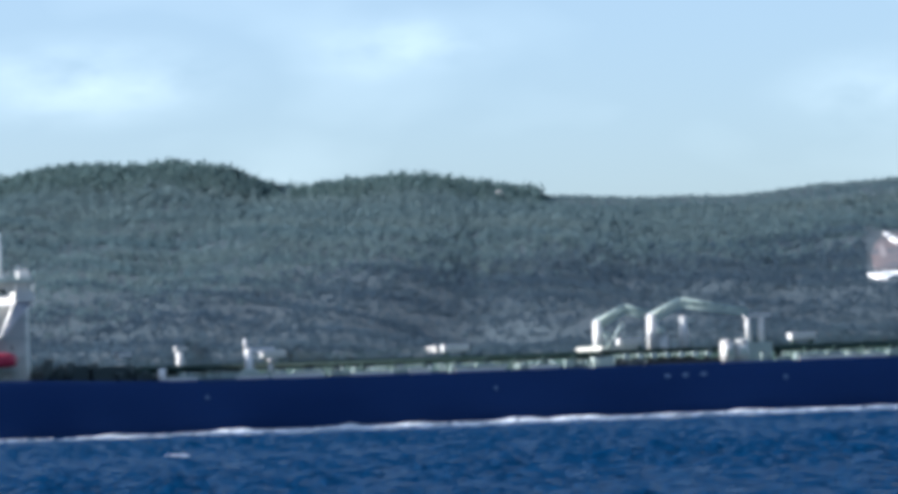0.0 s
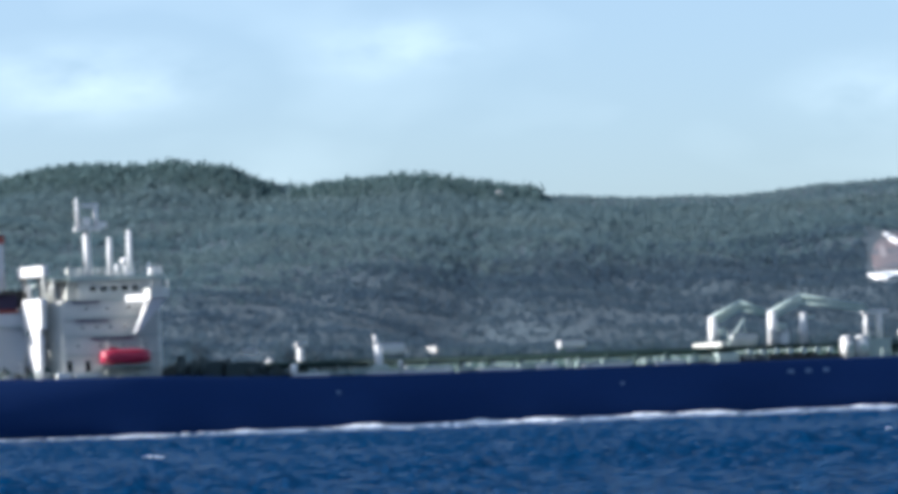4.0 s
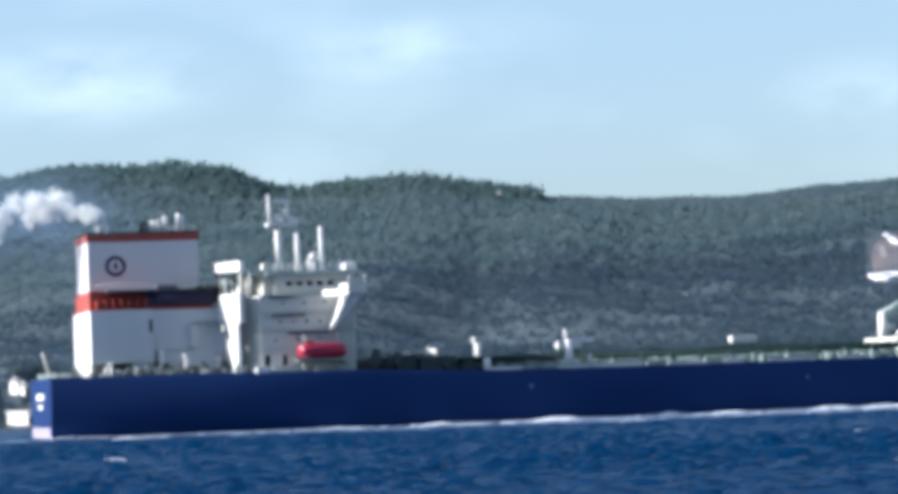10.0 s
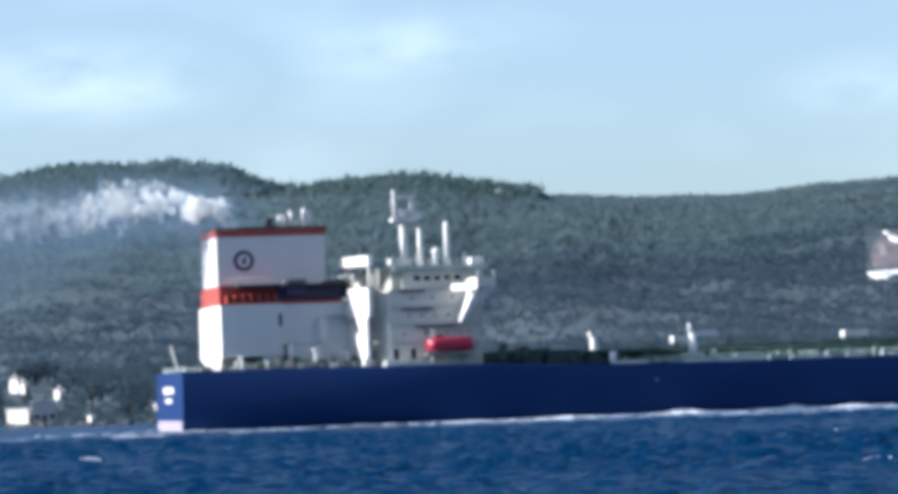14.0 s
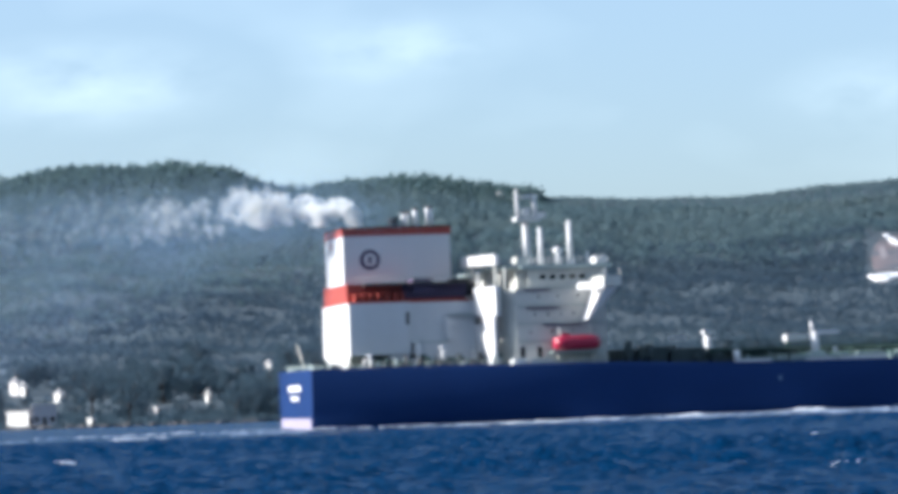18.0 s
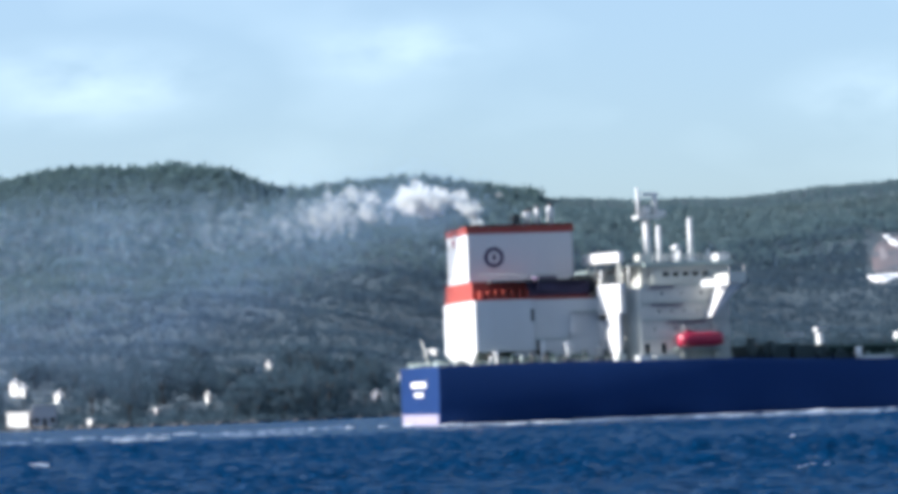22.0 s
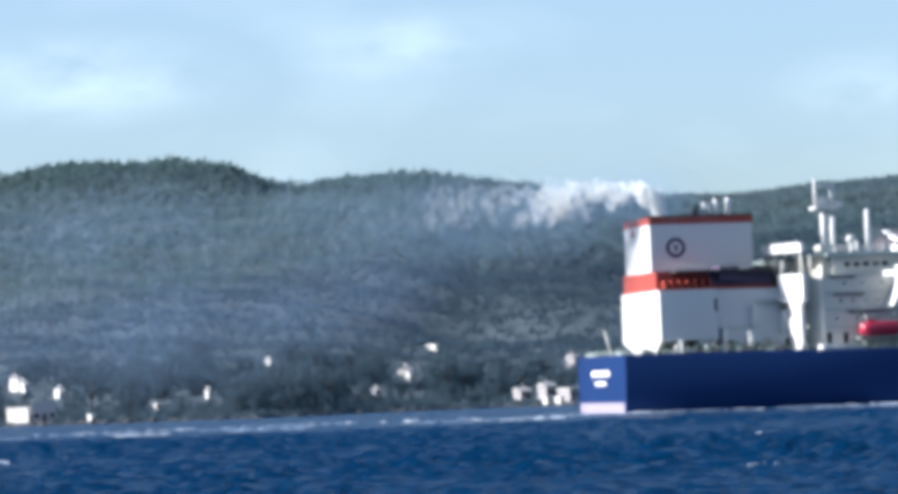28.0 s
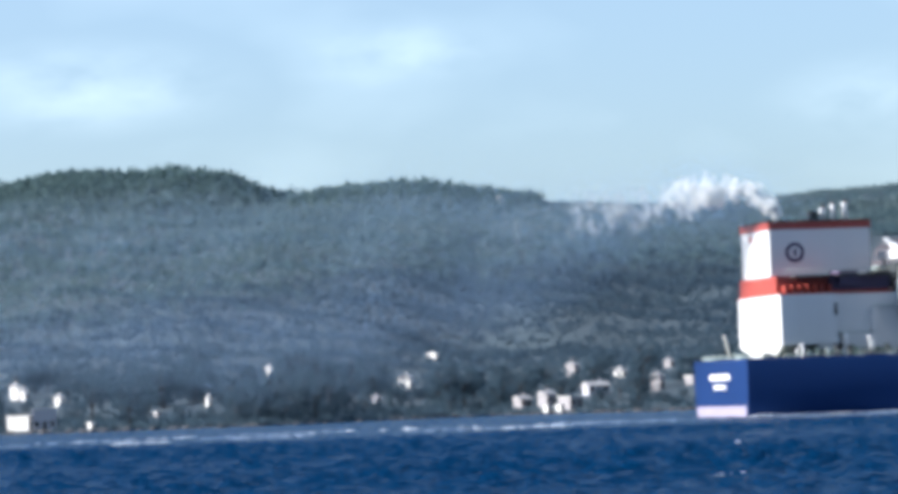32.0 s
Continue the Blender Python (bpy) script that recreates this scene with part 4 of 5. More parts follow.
    # lifeboat in its davits, both sides
    for d, out in ((-6.4, -1), (34.0, 1)):
        # closed boat: blunt ends, flat flanks, low flat canopy
        rows, bm = [], B()
        for k in range(15):
            e = -1 + k / 7
            w = 1.5 * (1 - abs(e) ** 8) ** 0.6 + 0.2
            up, keel = 1.3 - 0.35 * abs(e) ** 4, -1.15 + 0.45 * abs(e) ** 4
            sec = [(0, keel), (0.6, keel + 0.15), (0.95, -0.35), (1.0, 0.15), (0.93, up * 0.55), (0.72, up * 0.9), (0.4, up), (0, up)]
            ring = [(a * w, b) for a, b in sec] + [(-a * w, b) for a, b in sec[-2:0:-1]]
            rows.append([bm.verts.new((41.6 + 3.9 * e, d + a, 11.55 + b)) for a, b in ring])
        for ra, rb in zip(rows, rows[1:]):
            for q in range(len(ra)):
                bm.faces.new((ra[q], ra[(q + 1) % len(ra)], rb[(q + 1) % len(ra)], rb[q])).smooth = True
        bm.faces.new(rows[0][::-1])
        bm.faces.new(rows[-1])
        boat = part("lifeboat", bm, M_BOAT, ship, "crimson enclosed lifeboat")
        part("helm_hood", box(B(), 38.9, 40.5, d - 0.7, d + 0.7, 12.6, 13.2, 0.25), M_BOAT, boat)
        part("fender", rod(B(), (38.2, d - 1.36 * (1 if out < 0 else -1), 11.5), (45.0, d - 1.36 * (1 if out < 0 else -1), 11.5), 0.09, n=6), M_DARK, boat, "dark rubber fender")
        for s in (38.9, 44.3):
            bm = B()
            wall = -4.5 if out < 0 else 32.1
            rod(bm, (s, wall, 8.2), (s, wall, 14.4), 0.22, n=8)
            rod(bm, (s, wall, 14.4), (s, d, 13.6), 0.20, n=8)
            rod(bm, (s, d, 13.6), (s, d, 12.4), 0.08, n=6)
            part("davit", bm, M_CREAM, ship, "cream lifeboat davit")
        slab("davit_deck", 37.4, 45.8, min(d - 1.4, wall), max(d + 1.4, wall), 10.15, 10.35, M_GREY, ship, "lifeboat deck edge", 0)
        for s in (38.5, 40.5, 42.5, 44.5):
            part("deck_stay", rod(B(), (s, d, 8.1), (s, d, 10.2), 0.16, n=6), M_CREAM, ship)


accommodation()


def after_deck():
    """Mooring gear on the poop: dark winches, bollards, jackstaff."""
    rs = random.Random(4)
    for k, s in enumerate((3.4, 12.4, 14.2, 19.4, 20.9, 25.4)):
        d = 1.0 - 0.15 * s
        w = part("mooring_winch", rod(B(), (s, d - 0.9, 9.0), (s, d + 0.9, 9.0), 0.45 + 0.1 * (k % 2), n=14), M_DARK, ship, "dark mooring winch")
        for e in (-0.95, 0.0, 0.95):
            part("flange", rod(B(), (s, d + e - 0.06, 9.0), (s, d + e + 0.06, 9.0), 0.68, n=16), M_DARK, w)
        slab("winch_base", s - 0.9, s + 0.9, d - 1.2, d + 1.2, 8.25, 8.75, M_DARK, w, "", 0)
    for k in range(16):
        s = 2.5 + k * 1.7
        d = MID - half_beam(s) + 1.1
        b = part("bollard", rod(B(), (s, d, 8.2), (s, d, 9.2 + 0.9 * rs.random()), 0.24, 0.28, 8), M_DARK if k % 3 else M_GREY, ship, "mooring bollard")
        part("cap", rod(B(), (s, d, 9.15), (s, d, 9.3), 0.36, n=8), M_DARK, b)
    for s, n in ((11.6, 5), (14.6, 7), (19.2, 4), (23.4, 5), (27.8, 4)):
        base = slab("mooring_gear", s - 1.0, s + 1.0, -1.6, 0.4, 8.2, 9.1, M_PIPE, ship, "dark green mooring machinery", 0.15)
        for k in range(n):
            a, b = s + rs.uniform(-1.1, 1.1), rs.uniform(-1.8, 0.3)
            part("drum", rod(B(), (a, b - 0.5, rs.uniform(8.9, 9.8)), (a, b + 0.5, rs.uniform(8.9, 9.8)), rs.uniform(0.3, 0.6), n=10), M_PIPE, base)
    for s, z in ((9.0, 10.6), (20.8, 11.6), (21.5, 10.9), (25.9, 10.8), (30.6, 10.2)):
        v = part("goose_neck_vent", rod(B(), (s, -1.2, 8.2), (s, -1.2, z), 0.3, 0.3, 10), M_WHITE, ship, "white gooseneck vent")
        part("cowl", ball(B(), (s - 0.1, -1.2, z), 0.5, 0.45, 0.4, 2), M_WHITE, v)
    part("jackstaff", rod(B(), (0.9, MID - 2, 8.3), (-0.4, MID - 2, 13.2), 0.22, 0.12, 8), M_CREAM, ship, "leaning stern flagstaff")
    slab("stern_locker", 1.2, 3.0, 8.0, 11.0, 8.3, 9.5, M_GREY, ship, "grey stern locker")
    slab("fairlead", 0.5, 1.3, 22.0, 26.0, 8.3, 9.3, M_GREY, ship, "grey roller fairlead")
    for k in range(84):
        s, d, h = rs.uniform(7.5, 31), rs.uniform(-2.6, 0.6), rs.choice([0.8, 1.2, 1.6, 2.0, 2.4])
        m, lab = rs.choice([(M_DARK, "dark deck fitting"), (M_PUMP, "dark deck fitting"), (M_PIPE, "dark green deck fitting"), (M_PIPE, "dark green deck fitting"), (M_GREY, "pale vent pipe"), (M_WHITE, "white vent pipe")])
        if s < 12:
            d = max(d, -0.8)
        if k % 3:
            part("deck_vent", rod(B(), (s, d, 8.2), (s, d, 8.2 + h), 0.22, 0.3, 8), m, ship, lab)
        else:
            slab("deck_box", s, s + rs.uniform(0.5, 1.3), d, d + 0.9, 8.2, 8.2 + h * 0.8, m, ship, lab, 0.06)
    # open stern bulwark posts
    for k in range(10):
        d = 1.0 + k * 2.8
        part("stern_post", rod(B(), (0.4, d, 8.3), (0.4, d, 9.7), 0.07, n=6), M_GREY, ship)
    bm = B()
    for h in (8.9, 9.3, 9.7):
        rod(bm, (0.4, 1.0, h), (0.4, 26.2, h), 0.045, n=5)
    part("stern_rail", bm, M_GREY, ship, "pale stern guard rail")


after_deck()


def main_deck():
    rs = random.Random(9)
    # dark pump-room trunk and tanks forward of the accommodation
    for s0, s1, d0, d1, z1 in ((49.5, 53.0, -6.0, 30, 9.8), (53.2, 56.6, -7.0, 30, 10.5), (57.0, 62.5, -7.5, 31, 10.0), (59.4, 65.0, 2, 26, 10.3), (63.0, 66.5, -6.5, 28, 9.0)):
        slab("pump_house", s0, s1, d0, d1, 7.6, z1, M_PUMP, ship, "dark green pump room house", 0.25)
    for s, z in ((50.6, 11.6), (54.0, 11.0), (57.2, 10.6), (63.0, 10.2)):
        part("vent_head", rod(B(), (s, -5.0, 8), (s, -5.0, z), 0.55, 0.7, 10), M_PUMP, ship, "dark green mushroom vent")
    for k in range(26):
        s, d = rs.uniform(49.6, 67.5), rs.uniform(-8.0, -5.0)
        h = rs.uniform(8.8, 10.8) if s < 60 else rs.uniform(8.4, 9.8)
        if k % 2:
            part("dark_vent", rod(B(), (s, d, 7.6), (s, d, h), rs.uniform(0.2, 0.5), rs.uniform(0.3, 0.7), 8), M_PUMP, ship, "dark green deck vent")
        else:
            slab("dark_winch", s, s + rs.uniform(1.2, 3.0), d, d + 1.4, 7.6, h - 0.5, M_PUMP, ship, "dark green deck machinery", 0.2)
    slab("white_hatch", 63.6, 65.6, 12, 16, 11.8, 12.5, M_WHITE, ship, "white hatch cover")
    part("deck_post", rod(B(), (67.4, -9.0, 7.6), (67.4, -9.0, 9.4), 0.5, 0.4), M_WHITE, ship, "white vent post")
    # hose davit posts abreast
    for d in (37.2, -8.6):
        if d > 0:
            p = part("hose_post", rod(B(), (77.4, d, 7.5), (77.2, d, 13.4), 0.75, 0.6), M_WHITE, ship, "white hose davit post")
            slab("cap", 76.4, 78.4, d - 0.8, d + 0.8, 12.9, 13.7, M_WHITE, p)
        else:
            part("hose_post", rod(B(), (67.6, d, 7.5), (67.6, d, 9.6), 0.5, 0.6), M_WHITE, ship, "short white deck post")
    # provision crane
    cr = part("deck_crane", rod(B(), (81.6, -7.0, 7.5), (81.4, -7.0, 12.2), 0.7, 0.6, 12), M_WHITE, ship, "white deck crane with a level arm")
    part("crane_top", rod(B(), (81.2, -7.0, 12.0), (80.9, -7.0, 13.8), 0.42, 0.25, 8), M_WHITE, cr)
    slab("crane_base", 80.4, 82.8, -8.0, -6.0, 7.4, 9.0, M_GREY, cr)
    slab("crane_arm", 81.6, 85.6, -7.4, -6.7, 11.7, 12.3, M_WHITE, cr, "white level crane arm")
    part("hook_block", rod(B(), (84.9, -7.0, 8.6), (84.9, -7.0, 9.6), 0.4, 0.35, 8), M_WHITE, cr)
    # pipe rack along the deck
    for k, (d, z, r) in enumerate(((6, 9.5, 0.45), (8, 9.6, 0.40), (10, 9.5, 0.45), (13, 9.6, 0.45), (16, 9.6, 0.45), (19, 9.5, 0.4))):
        part("cargo_pipe", rod(B(), (66, d, z), (232, d, z), r, n=10), M_PIPE, ship, "dark green cargo pipe")
    slab("catwalk", 66, 235, 3.2, 5.0, 9.75, 10.1, M_PIPE, ship, "dark green raised catwalk", 0)
    for k in range(34):
        s = 67 + k * 5
        slab("pipe_support", s, s + 0.35, 3.3, 20, 7.4, 9.5, M_PIPE, ship, "", 0)
    bm = B()
    for k in range(68):
        rod(bm, (67 + k * 2.5, 3.2, 10.1), (67 + k * 2.5, 3.2, 11.2), 0.04, n=5)
    for h in (10.65, 11.2):
        rod(bm, (67, 3.2, h), (235, 3.2, h), 0.035, n=5)
    part("catwalk_rail", bm, M_PIPE, ship, "dark catwalk rail")
    # pale deck fittings along the starboard side: hatches, vents, valves, lockers
    s = 68.5
    while s < 232:
        kind = rs.random()
        d = rs.uniform(-9.0, -6.5)
        if 139 < s < 169:
            s += 3
            continue
        if kind < 0.40:
            w = rs.uniform(1.5, 5.5)
            slab("deck_locker", s, s + w, d, d + 1.6, 7.45, 7.45 + rs.uniform(0.7, 1.3), M_FIT, ship, "pale deck locker", 0.08)
            s += w + rs.uniform(0.2, 1.2)
        elif kind < 0.75:
            h = rs.uniform(0.6, 1.4)
            p = part("vent_post", rod(B(), (s, d, 7.4), (s, d, 7.4 + h), 0.28, 0.28, 8), M_FIT, ship, "pale tank vent post")
            part("vent_cap", ball(B(), (s, d, 7.4 + h), 0.5, 0.5, 0.4, 1), M_FIT, p)
            s += rs.uniform(0.9, 2.2)
        else:
            p = part("tank_hatch", rod(B(), (s + 0.8, d + 0.6, 7.4), (s + 0.8, d + 0.6, 8.5), 0.9, 0.9, 12), M_FIT, ship, "pale round tank hatch")
            part("hatch_lid", rod(B(), (s + 0.8, d + 0.6, 8.5), (s + 0.8, d + 0.6, 8.75), 1.0, 0.95, 12), M_DECK, p)
            s += rs.uniform(1.8, 3.4)
    for k in range(92):
        s = 69 + k * 1.76 + rs.uniform(-0.6, 0.6)
        if 139 < s < 166:
            continue
        d, h = rs.uniform(-5.6, -2.0), rs.uniform(0.7, 1.5)
        if k % 3:
            p = part("tank_valve", rod(B(), (s, d, 7.4), (s, d, 7.4 + h), 0.3, 0.36, 8), M_FIT, ship, "pale tank valve post")
            part("hand_wheel", rod(B(), (s, d, 7.4 + h), (s, d, 7.5 + h), 0.5, n=10), M_FIT, p)
        else:
            slab("pipe_cover", s, s + rs.uniform(1.0, 2.6), d, d + 1.0, 7.45, 7.45 + h * 0.75, M_FIT, ship, "pale pipe cover", 0.08)
    for s0, s1, h in ((67.4, 73.0, 0.55), (79.0, 84.2, 0.5), (84.6, 93.0, 0.6), (97.0, 104.0, 0.4), (106.5, 110.0, 0.6), (114.0, 122.0, 0.4), (126.0, 131.0, 0.5), (171.0, 186.0, 0.45), (190.0, 205.0, 0.4)):
        slab("deck_coaming", s0, s1, -9.55, -9.3, 7.4, 7.5 + h, M_WHITE, ship, "white painted deck edge coaming", 0.04)
    # white lockers raised on the port side
    for s0, s1 in ((90.8, 95.0), (122.2, 126.8), (153.5, 158.0), (184.8, 189.4)):
        f = slab("raised_locker", s0, s1, 34.4, 36.6, 11.2, 12.4, M_WHITE, ship, "white locker raised on dark legs", 0.12)
        for s in (s0 + 0.7, s1 - 0.7):
            slab("leg", s - 0.25, s + 0.25, 35.2, 35.8, 7.4, 11.2, M_PIPE, f, "", 0)


main_deck()


def manifold():
    """Midship cargo manifold: pipes across, drip tray, two hose cranes."""
    tray = slab("drip_tray", 141, 158, -8.6, 36, 7.5, 8.1, M_DARK, ship, "dark manifold drip tray")
    for k in range(7):
        s = 142.5 + k * 2.3
        p = part("manifold_pipe", rod(B(), (s, -7.6, 8.9), (s, 35.0, 8.9), 0.4, n=10), M_PIPE, ship, "dark manifold cross pipe")
        part("flange", rod(B(), (s, -7.9, 8.9), (s, -7.4, 8.9), 0.52, n=12), M_GREY, p, "pale pipe flange")
        slab("saddle", s - 0.3, s + 0.3, -6.6, -6.0, 8.1, 8.6, M_DARK, p, "", 0)
    slab("valve_locker", 137.0, 140.4, -8.2, -5.6, 7.4, 9.0, M_GREY, ship, "pale valve locker")
    # platform over the manifold
    slab("manifold_platform", 140, 158, 0.4, 30, 9.85, 10.1, M_PIPE, ship, "dark grating platform", 0)
    slab("platform_house", 143.4, 149.6, 10, 26, 10.1, 11.0, M_CREAM, ship, "pale low house on the platform")
    for d, s, zt, peak, end in ((29.4, 148.3, 15.6, (153.2, 18.0), (158.5, 16.2)), (1.6, 149.7, 15.7, (154.6, 18.1), (166.0, 16.0))):
        c = part("hose_crane", rod(B(), (s, d, 10.0), (s, d, zt), 0.95, 0.8, 14), M_WHITE, ship, "white hose crane with grey jib")
        bm = B()
        for (xa, za, ha), (xb, zb, hb) in (((s, zt, 1.3), (*peak, 1.3)), ((*peak, 1.3), (*end, 0.8))):
            for e in (-0.6, 0.6):
                rod(bm, (xa, d + e, za), (xb, d + e, zb), 0.24, n=6)
                rod(bm, (xa, d + e, za - ha), (xb, d + e, zb - hb), 0.24, n=6)
                for q in range(13):
                    u, v = q / 13, (q + 1) / 13
                    lo = lambda k: (xa + (xb - xa) * k, d + e, za - ha + (zb - hb - za + ha) * k)
                    hi = lambda k: (xa + (xb - xa) * k, d + e, za + (zb - za) * k)
                    rod(bm, lo(u) if q % 2 else hi(u), hi(v) if q % 2 else lo(v), 0.19, n=5)
        part("jib", bm, M_JIB, c, "pale grey lattice jib")
        part("crane_cab", box(B(), s + 0.6, s + 2.0, d - 1.2, d + 0.4, 12.4, 13.6, 0.1), M_GREY, c)
    p3 = part("crane_post", rod(B(), (155.0, 1.6, 10.0), (155.0, 1.6, 15.2), 0.7, 0.62, 12), M_WHITE, ship, "pale crane rest post")
    slab("rest_fork", 154.4, 157.0, 1.2, 2.0, 14.2, 14.7, M_GREY, p3, "", 0.05)
    part("stay", rod(B(), (141.9, 1.6, 10.2), (144.8, 1.6, 14.5), 0.25, n=8), M_GREY, ship, "pale slanting ladder")
    for s in (141.9, 144.8):
        part("ladder_stay", rod(B(), (s, 1.6, 10.0), (s, 1.6, 12.5 if s < 143 else 14.5), 0.08, n=6), M_GREY, ship)
    slab("post_box", 150.6, 152.2, 1.0, 3.0, 10.1, 12.6, M_WHITE, ship, "pale control cabinet")
    # white fan housings and tall frame forward of the manifold
    for s in (161.4, 163.9):
        f = part("fan_housing", rod(B(), (s, -1.4, 7.45), (s, -1.4, 10.7), 1.2, 1.05, 20), M_WHITE, ship, "white round fan housing")
        part("hood", rod(B(), (s, -1.4, 10.7), (s, -1.4, 11.1), 1.25, 0.7, 20), M_WHITE, f)
        slab("louvre", s - 0.5, s + 0.5, -2.66, -2.4, 8.6, 9.6, M_GREY, f, "", 0)
    fr = slab("frame_base", 165.8, 170.2, 1.5, 6.0, 7.4, 10.6, M_GREY, ship, "grey base of the tall frame")
    for s in (166.7, 169.0):
        part("upright", rod(B(), (s, 3.5, 10.5), (s, 3.5, 15.1), 0.5, 0.42, 10), M_WHITE, fr, "white frame upright")
    slab("crosshead", 166.0, 170.6, 3.0, 4.0, 14.7, 15.3, M_WHITE, fr, "white frame head")


manifold()


# ---------------------------------------------------------------- foam round the hull and in the wake
def foam_lumps(name, places, seed, mat=M_FOAM):
    return scatter(name, places, crown_shapes(7, True), mat, seed)


def hull_wash():
    """White water along the starboard waterline, travelling with the ship."""
    rs = np.random.RandomState(2)
    places = []
    crest = ((0, 0.9), (5, 0.4), (12, 0.16), (28, 0.2), (45, 0.35), (58, 0.5), (66, 0.2), (88, 0.85), (97, 0.7), (106, 1.0), (112, 0.3), (130, 0.9), (141, 0.7), (150, 0.3), (168, 0.9), (176, 0.5), (200, 0.8), (225, 0.6), (262, 1.6))
    for k in range(60000):
        s = rs.uniform(-1, 268)
        top = float(np.interp(s, [c[0] for c in crest], [c[1] for c in crest])) * (0.75 + 0.5 * noise.noise(Vector((s * 0.35, 1, 0))))
        top *= 0.2 + 2.0 * max(0.0, noise.noise(Vector((s * 0.11, 7, 0))) + 0.25)
        if rs.uniform(0, 1.0) > 0.015 + 0.55 * top * top:
            continue
        out = abs(4.2 + rs.normal(0, 1) * 1.5) if s > 22 else abs(1.2 + 0.14 * max(s, 0) + rs.normal(0, 1) * 1.2)
        w = rs.uniform(0.06, 0.24)
        d = MID - half_beam(s) * 0.985 - out - 0.1
        z = -0.62 + (0.04 + 0.65 * min(top * top, 2.0)) * math.exp(-((out - 4.0) / 2.0) ** 2) * rs.uniform(0.0, 1.0)
        places.append((s, d, z - 0.2 * w, w * 2.0, w * 0.7))
    ob = foam_lumps("wash_foam", places, 6)
    tagged(ob, "white foam breaking along the tanker's waterline", "foam", kind="stuff")
    # the spread bow wave: long flat streaks of churned water out from the hull, white only along a few crests
    dim, white = [], []
    for k in range(15000):
        s, out = rs.uniform(4, 268), 5 + 52 * rs.uniform(0, 1) ** 1.2
        grow = min(1.0, (s - 4) / 40)
        n = noise.noise(Vector((s * 0.045 + out * 0.02, out * 0.11, 9))) + 0.35 * noise.noise(Vector((s * 0.3, out * 0.25, 2)))
        if n < 0.05 or out > 8 + 50 * grow:
            continue
        w = rs.uniform(0.12, 0.42)
        (white if n > 0.50 else dim).append((s, MID - half_beam(s) - out, -0.64 + rs.uniform(0, 0.05), w * 2.4, w * 0.25))
    band = tagged(foam_lumps("bow_wave_streaks", dim, 8, M_WASH), "pale churned streaks of the spread bow wave", "wake", kind="stuff")
    caps = tagged(foam_lumps("bow_wave_foam", white, 9), "white foam on the spread bow wave", "foam", kind="stuff")
    return ob, band, caps


def wake_foam():
    """Broken streaks of foam left on the water behind the stern."""
    rs = np.random.RandomState(12)
    a = radians(HEADING)
    places, pale = [], []
    for k in range(34):
        s0 = -150 + k * 10 + rs.uniform(-6, 6)
        length = rs.uniform(3, 9)
        off = rs.uniform(-48, 22)
        for j in range(60):
            s = s0 + rs.uniform(-1, 1) * length
            d = off + rs.normal(0, 1.2) + 0.06 * (s - s0)
            w = rs.uniform(0.15, 0.62)
            x = -12.083 + s * math.cos(a) - d * math.sin(a)
            y = 530 + s * math.sin(a) + d * math.cos(a)
            (places if k % 7 == 3 else pale).append((x, y, rs.uniform(0, 0.06), w * 1.7, w * 0.22))
    for k in range(220):
        s = -150 + 182 * rs.uniform(0, 1)
        d = 13.8 + rs.normal(0, 6.5) * (0.6 + 0.003 * abs(s))
        if noise.noise(Vector((s * 0.05, d * 0.12, 4))) < 0.12:
            continue
        w = rs.uniform(0.15, 0.5)
        places.append((-12.083 + s * math.cos(a) - d * math.sin(a), 530 + s * math.sin(a) + d * math.cos(a), 0.02 + rs.uniform(0, 0.1), w * 2.2, w * 0.25))
    tagged(foam_lumps("wake_streaks", pale, 22, M_WASH), "pale churned streaks left in the ship's wake", "wake", kind="stuff")
    ob = foam_lumps("wake_foam", places, 20)
    return tagged(ob, "streaks of white foam left in the ship's wake", "foam", kind="stuff")


wash = hull_wash()
wake_foam()


def whitecaps():
    rs = np.random.RandomState(31)
    for k in range(9):
        y = 185 + 310 * rs.uniform(0, 1) ** 1.2
        x = rs.uniform(-0.16, 0.18) * y + 10
        places = []
        wid = rs.uniform(0.15, 0.5)
        for j in range(46):
            w = rs.uniform(0.04, 0.10) * (0.6 + y / 500)
            px, py = x + rs.normal(0, wid), y + rs.normal(0, 0.35)
            places.append((px, py, float(wave(np.array(px), np.array(py))) - 0.01, w * 1.8, w * 0.6))
        ob = foam_lumps("whitecap", places, 50 + k)
        ob.parent = sea
        tagged(ob, "small breaking crest")


whitecaps()


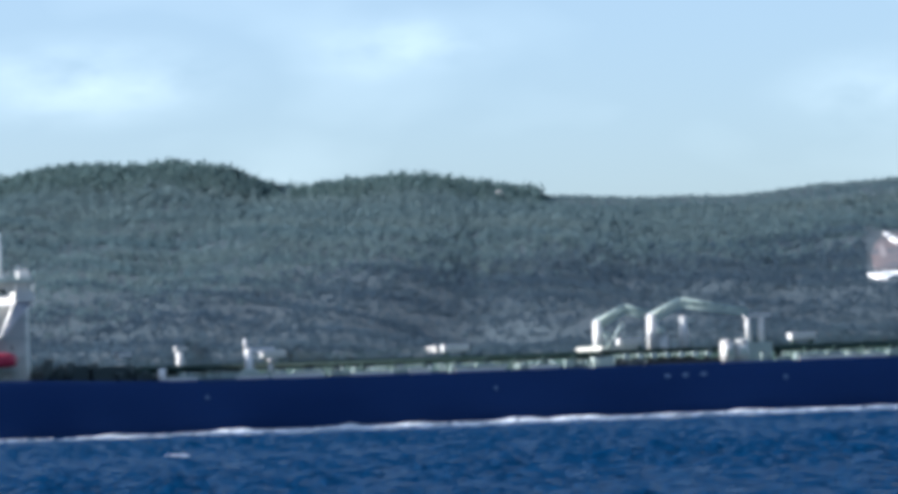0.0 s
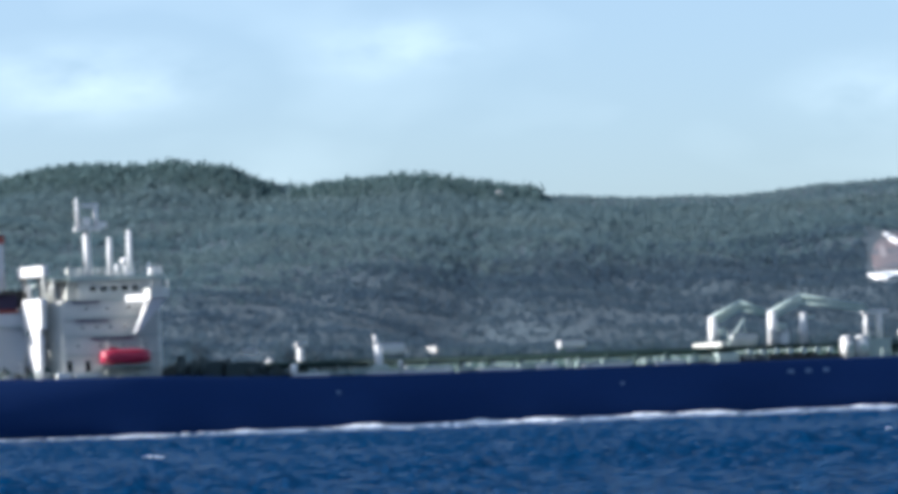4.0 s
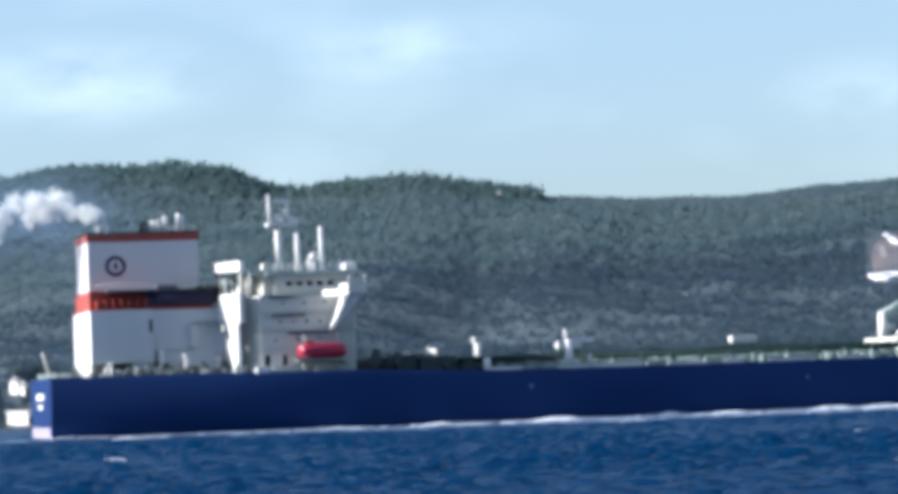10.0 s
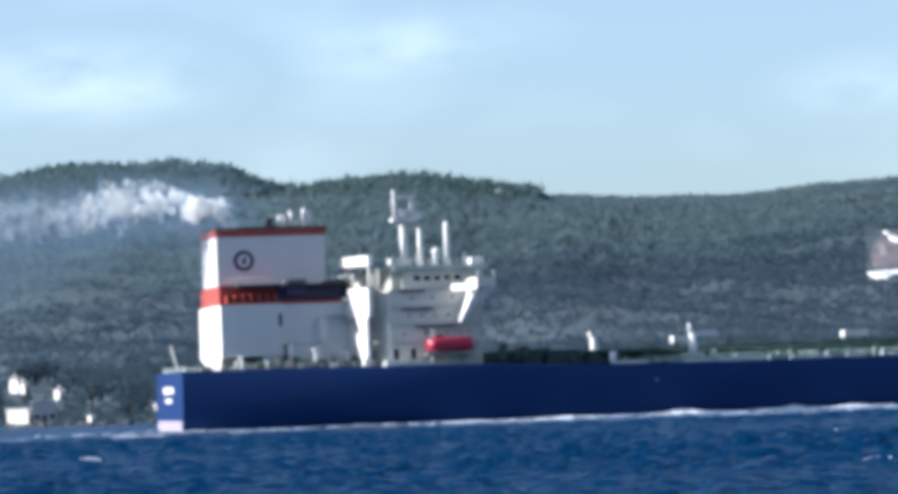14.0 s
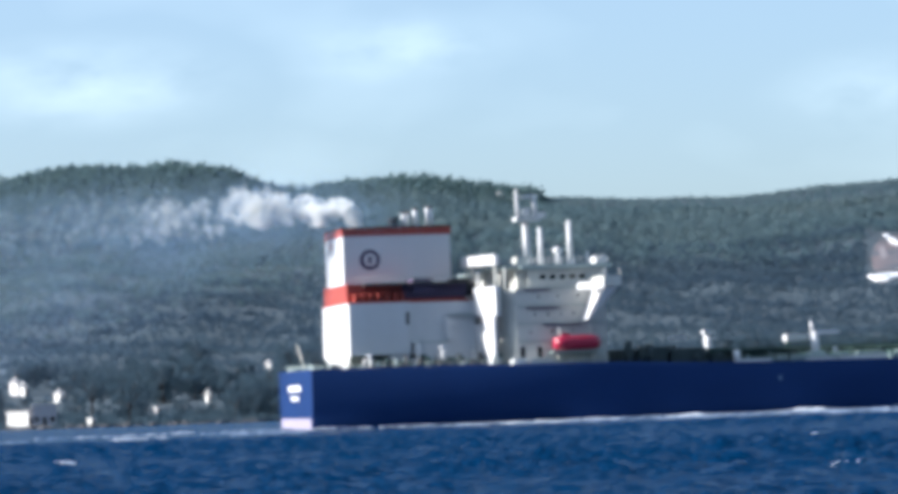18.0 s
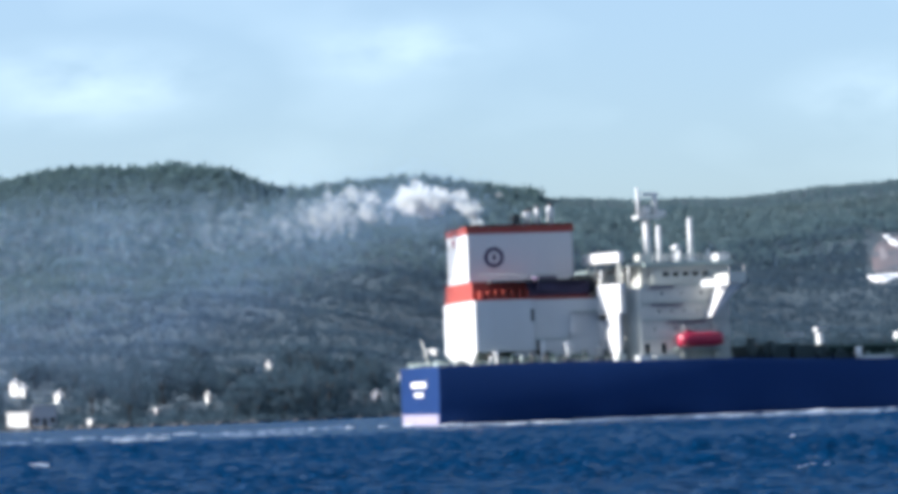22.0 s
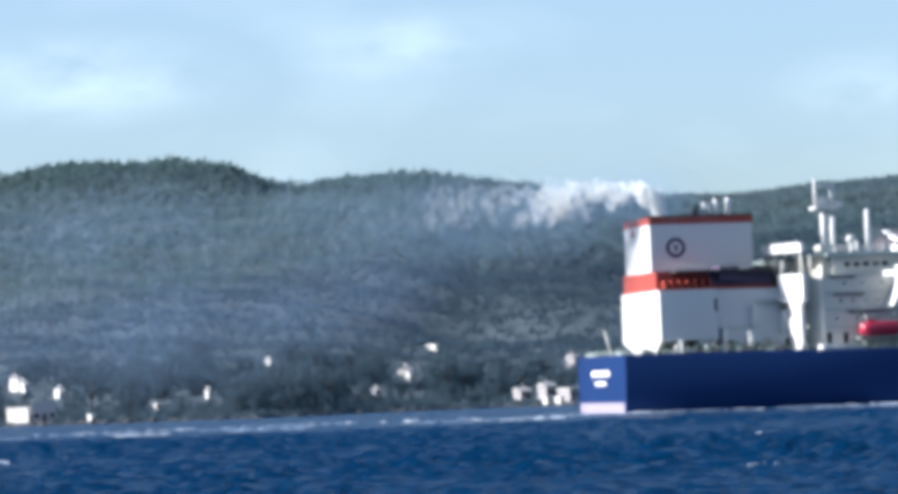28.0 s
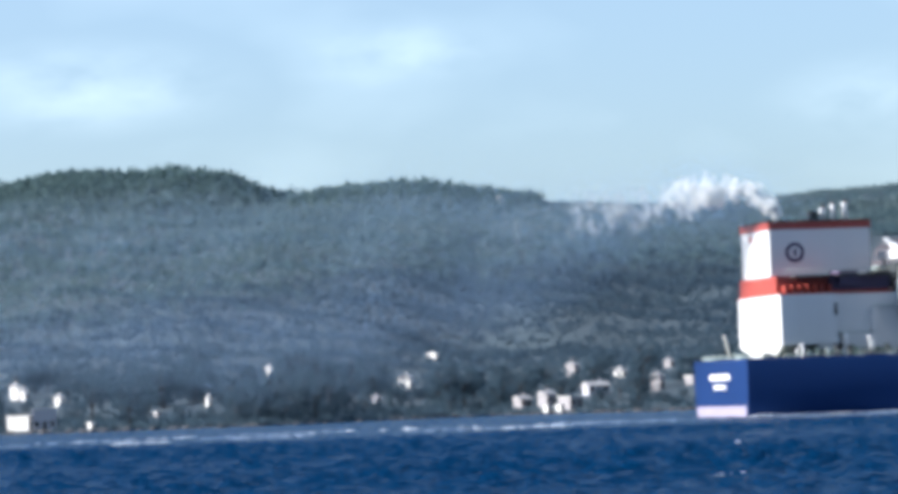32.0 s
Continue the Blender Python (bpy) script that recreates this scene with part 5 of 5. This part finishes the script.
# ---------------------------------------------------------------- exhaust smoke
def steam_meshes():
    """Cauliflower lumps of tiny motes that all lie roughly one way, so that a lump thins out as it turns edge-on."""
    out = []
    for k in range(6):
        rs = np.random.RandomState(70 + k)
        pts = []
        for j in range(6):
            c = rs.normal(0, 0.62, 3) * (1.15, 0.9, 0.85)
            u = rs.normal(0, 1, (150, 3))
            u *= (rs.uniform(0.15, 1, (150, 1)) ** (1 / 3)) / np.linalg.norm(u, axis=1, keepdims=True)
            pts.append(c + u * rs.uniform(0.35, 0.8) + rs.normal(0, 0.16, (150, 3)))
        p = np.concatenate(pts)
        n = len(p)
        nor = np.array([-0.62, -0.70, 0.25]) + rs.normal(0, 0.008, (n, 3))
        nor /= np.linalg.norm(nor, axis=1, keepdims=True)
        a = np.cross(nor, rs.normal(0, 1, (n, 3)))
        a /= np.linalg.norm(a, axis=1, keepdims=True)
        b = np.cross(nor, a)
        ang = rs.uniform(0, math.tau, (n, 1)) + np.array([[0, math.tau / 3, 2 * math.tau / 3]])
        e = a[:, None, :] * np.cos(ang)[:, :, None] + b[:, None, :] * np.sin(ang)[:, :, None]
        v = (p[:, None, :] + e * 0.075).reshape(-1, 3)
        out.append(mesh_of("puff", v.tolist(), np.arange(n * 3).reshape(-1, 3).tolist(), M_SMOKE))
    return out


def haze_meshes():
    """Wide loose wisps of tiny motes."""
    out = []
    for k in range(6):
        rs = np.random.RandomState(170 + k)
        n = 620
        p = rs.normal(0, 1, (n, 3)) * np.array([5.0, 3.6, 3.6]) * (0.7 + 0.12 * k)
        e = rs.normal(0, 1, (n, 3, 3))
        e /= np.linalg.norm(e, axis=2, keepdims=True)
        v = (p[:, None, :] + e * 0.066).reshape(-1, 3)
        out.append(mesh_of("wisp", v.tolist(), np.arange(n * 3).reshape(-1, 3).tolist(), M_HAZE))
    return out


plume = tagged(new("smoke_plume"), "white exhaust smoke drifting aft from the tanker's funnel", "smoke")
PUFFS = []
TUMBLE = Vector((-0.62, -0.70, 0.25)).cross(Vector((0.372, -0.123, 0.919))).normalized()


def build_smoke():
    rs = random.Random(77)
    steam, haze = steam_meshes(), haze_meshes()
    n = 1800
    for k in range(n):
        white = k % 2 == 0
        ob = new("puff" if white else "wisp", (steam if white else haze)[(k // 2) % 6])
        ob.parent = plume
        tagged(ob, kind="stuff")
        born = 4.0 + 28.5 * k / n
        born += 0.30 * math.sin(born * 2.6) + 0.12 * math.sin(born * 6.1)
        g = (max(-1.5, min(1.5, rs.gauss(0, 1))), rs.uniform(-1.7, 1.7), rs.uniform(-1.55, 0.75), rs.uniform(7, 22))
        gust = 0.5 * math.sin(born * 1.7) + 0.5 * math.sin(born * 0.63 + 1)
        rows = [(0.0, pose(14, MID, 9))]
        if born > 0.6:
            rows.append((born - 0.5, pose(14, MID, 9)))
        last = 32.2 - born
        for age in [q for q in (0.0, 0.25, 0.6, 1.2, 2.2, 3.4, 4.8, 7.0, 11.0, 17.0, 24.0) if q < last - 0.05] + [max(last, 0.0)]:
            t = born + age
            if white:
                spread = 0.15 + 1.25 * min(age, 2.2) + 0.5 * max(0.0, age - 2.2)
                lift = 0.62 * (g[2] + 0.55) * spread
            else:
                spread = 0.10 + 0.42 * age + 0.085 * age * age
                lift = 1.5 * (0.6 + 0.05 * min(age, 10)) * g[2] * (spread if g[2] < 0 else min(spread, 7.0))
            x = 9.3 - 6.0 * max(0, age - 0.12) + 0.7 * g[0] * spread
            y = 11 + 4.0 * max(0, age - 0.3) + 0.6 * g[1] * spread
            z = 33.9 + 3.0 * (1 - math.exp(-age / 0.7)) + 1.2 * gust * min(1, age) + 0.7 * math.sin(born * 5.1) * min(1, age * 1.5) - 0.45 * age * (1 if age < 9 else 9 / age) + lift
            # the white lumps tumble over as they age, until their motes lie flat
            turn = radians(85) * (1 - math.exp(-max(0.0, age - 0.3) / 1.7)) if white else 0.0
            rows.append((t, pose(x, y, max(z, g[3])) @ Matrix.Rotation(turn, 4, TUMBLE)))
        PUFFS.append((ob, rows))


build_smoke()


# ---------------------------------------------------------------- what moves
def motions():
    times = [0, 0.1, 0.5] + [1 + k for k in range(31)] + [31.5, 31.9, 32]
    course = [(t, ship_pose(t)) for t in times]
    walk(ship, course)
    for ob in wash:
        walk(ob, course)
    walk(plume, course)
    walk(sea, [(t, pose(-0.5 * t, -0.4 * t, 0.0)) for t in times])
    for ob, rows in PUFFS:
        walk(ob, rows)


motions()
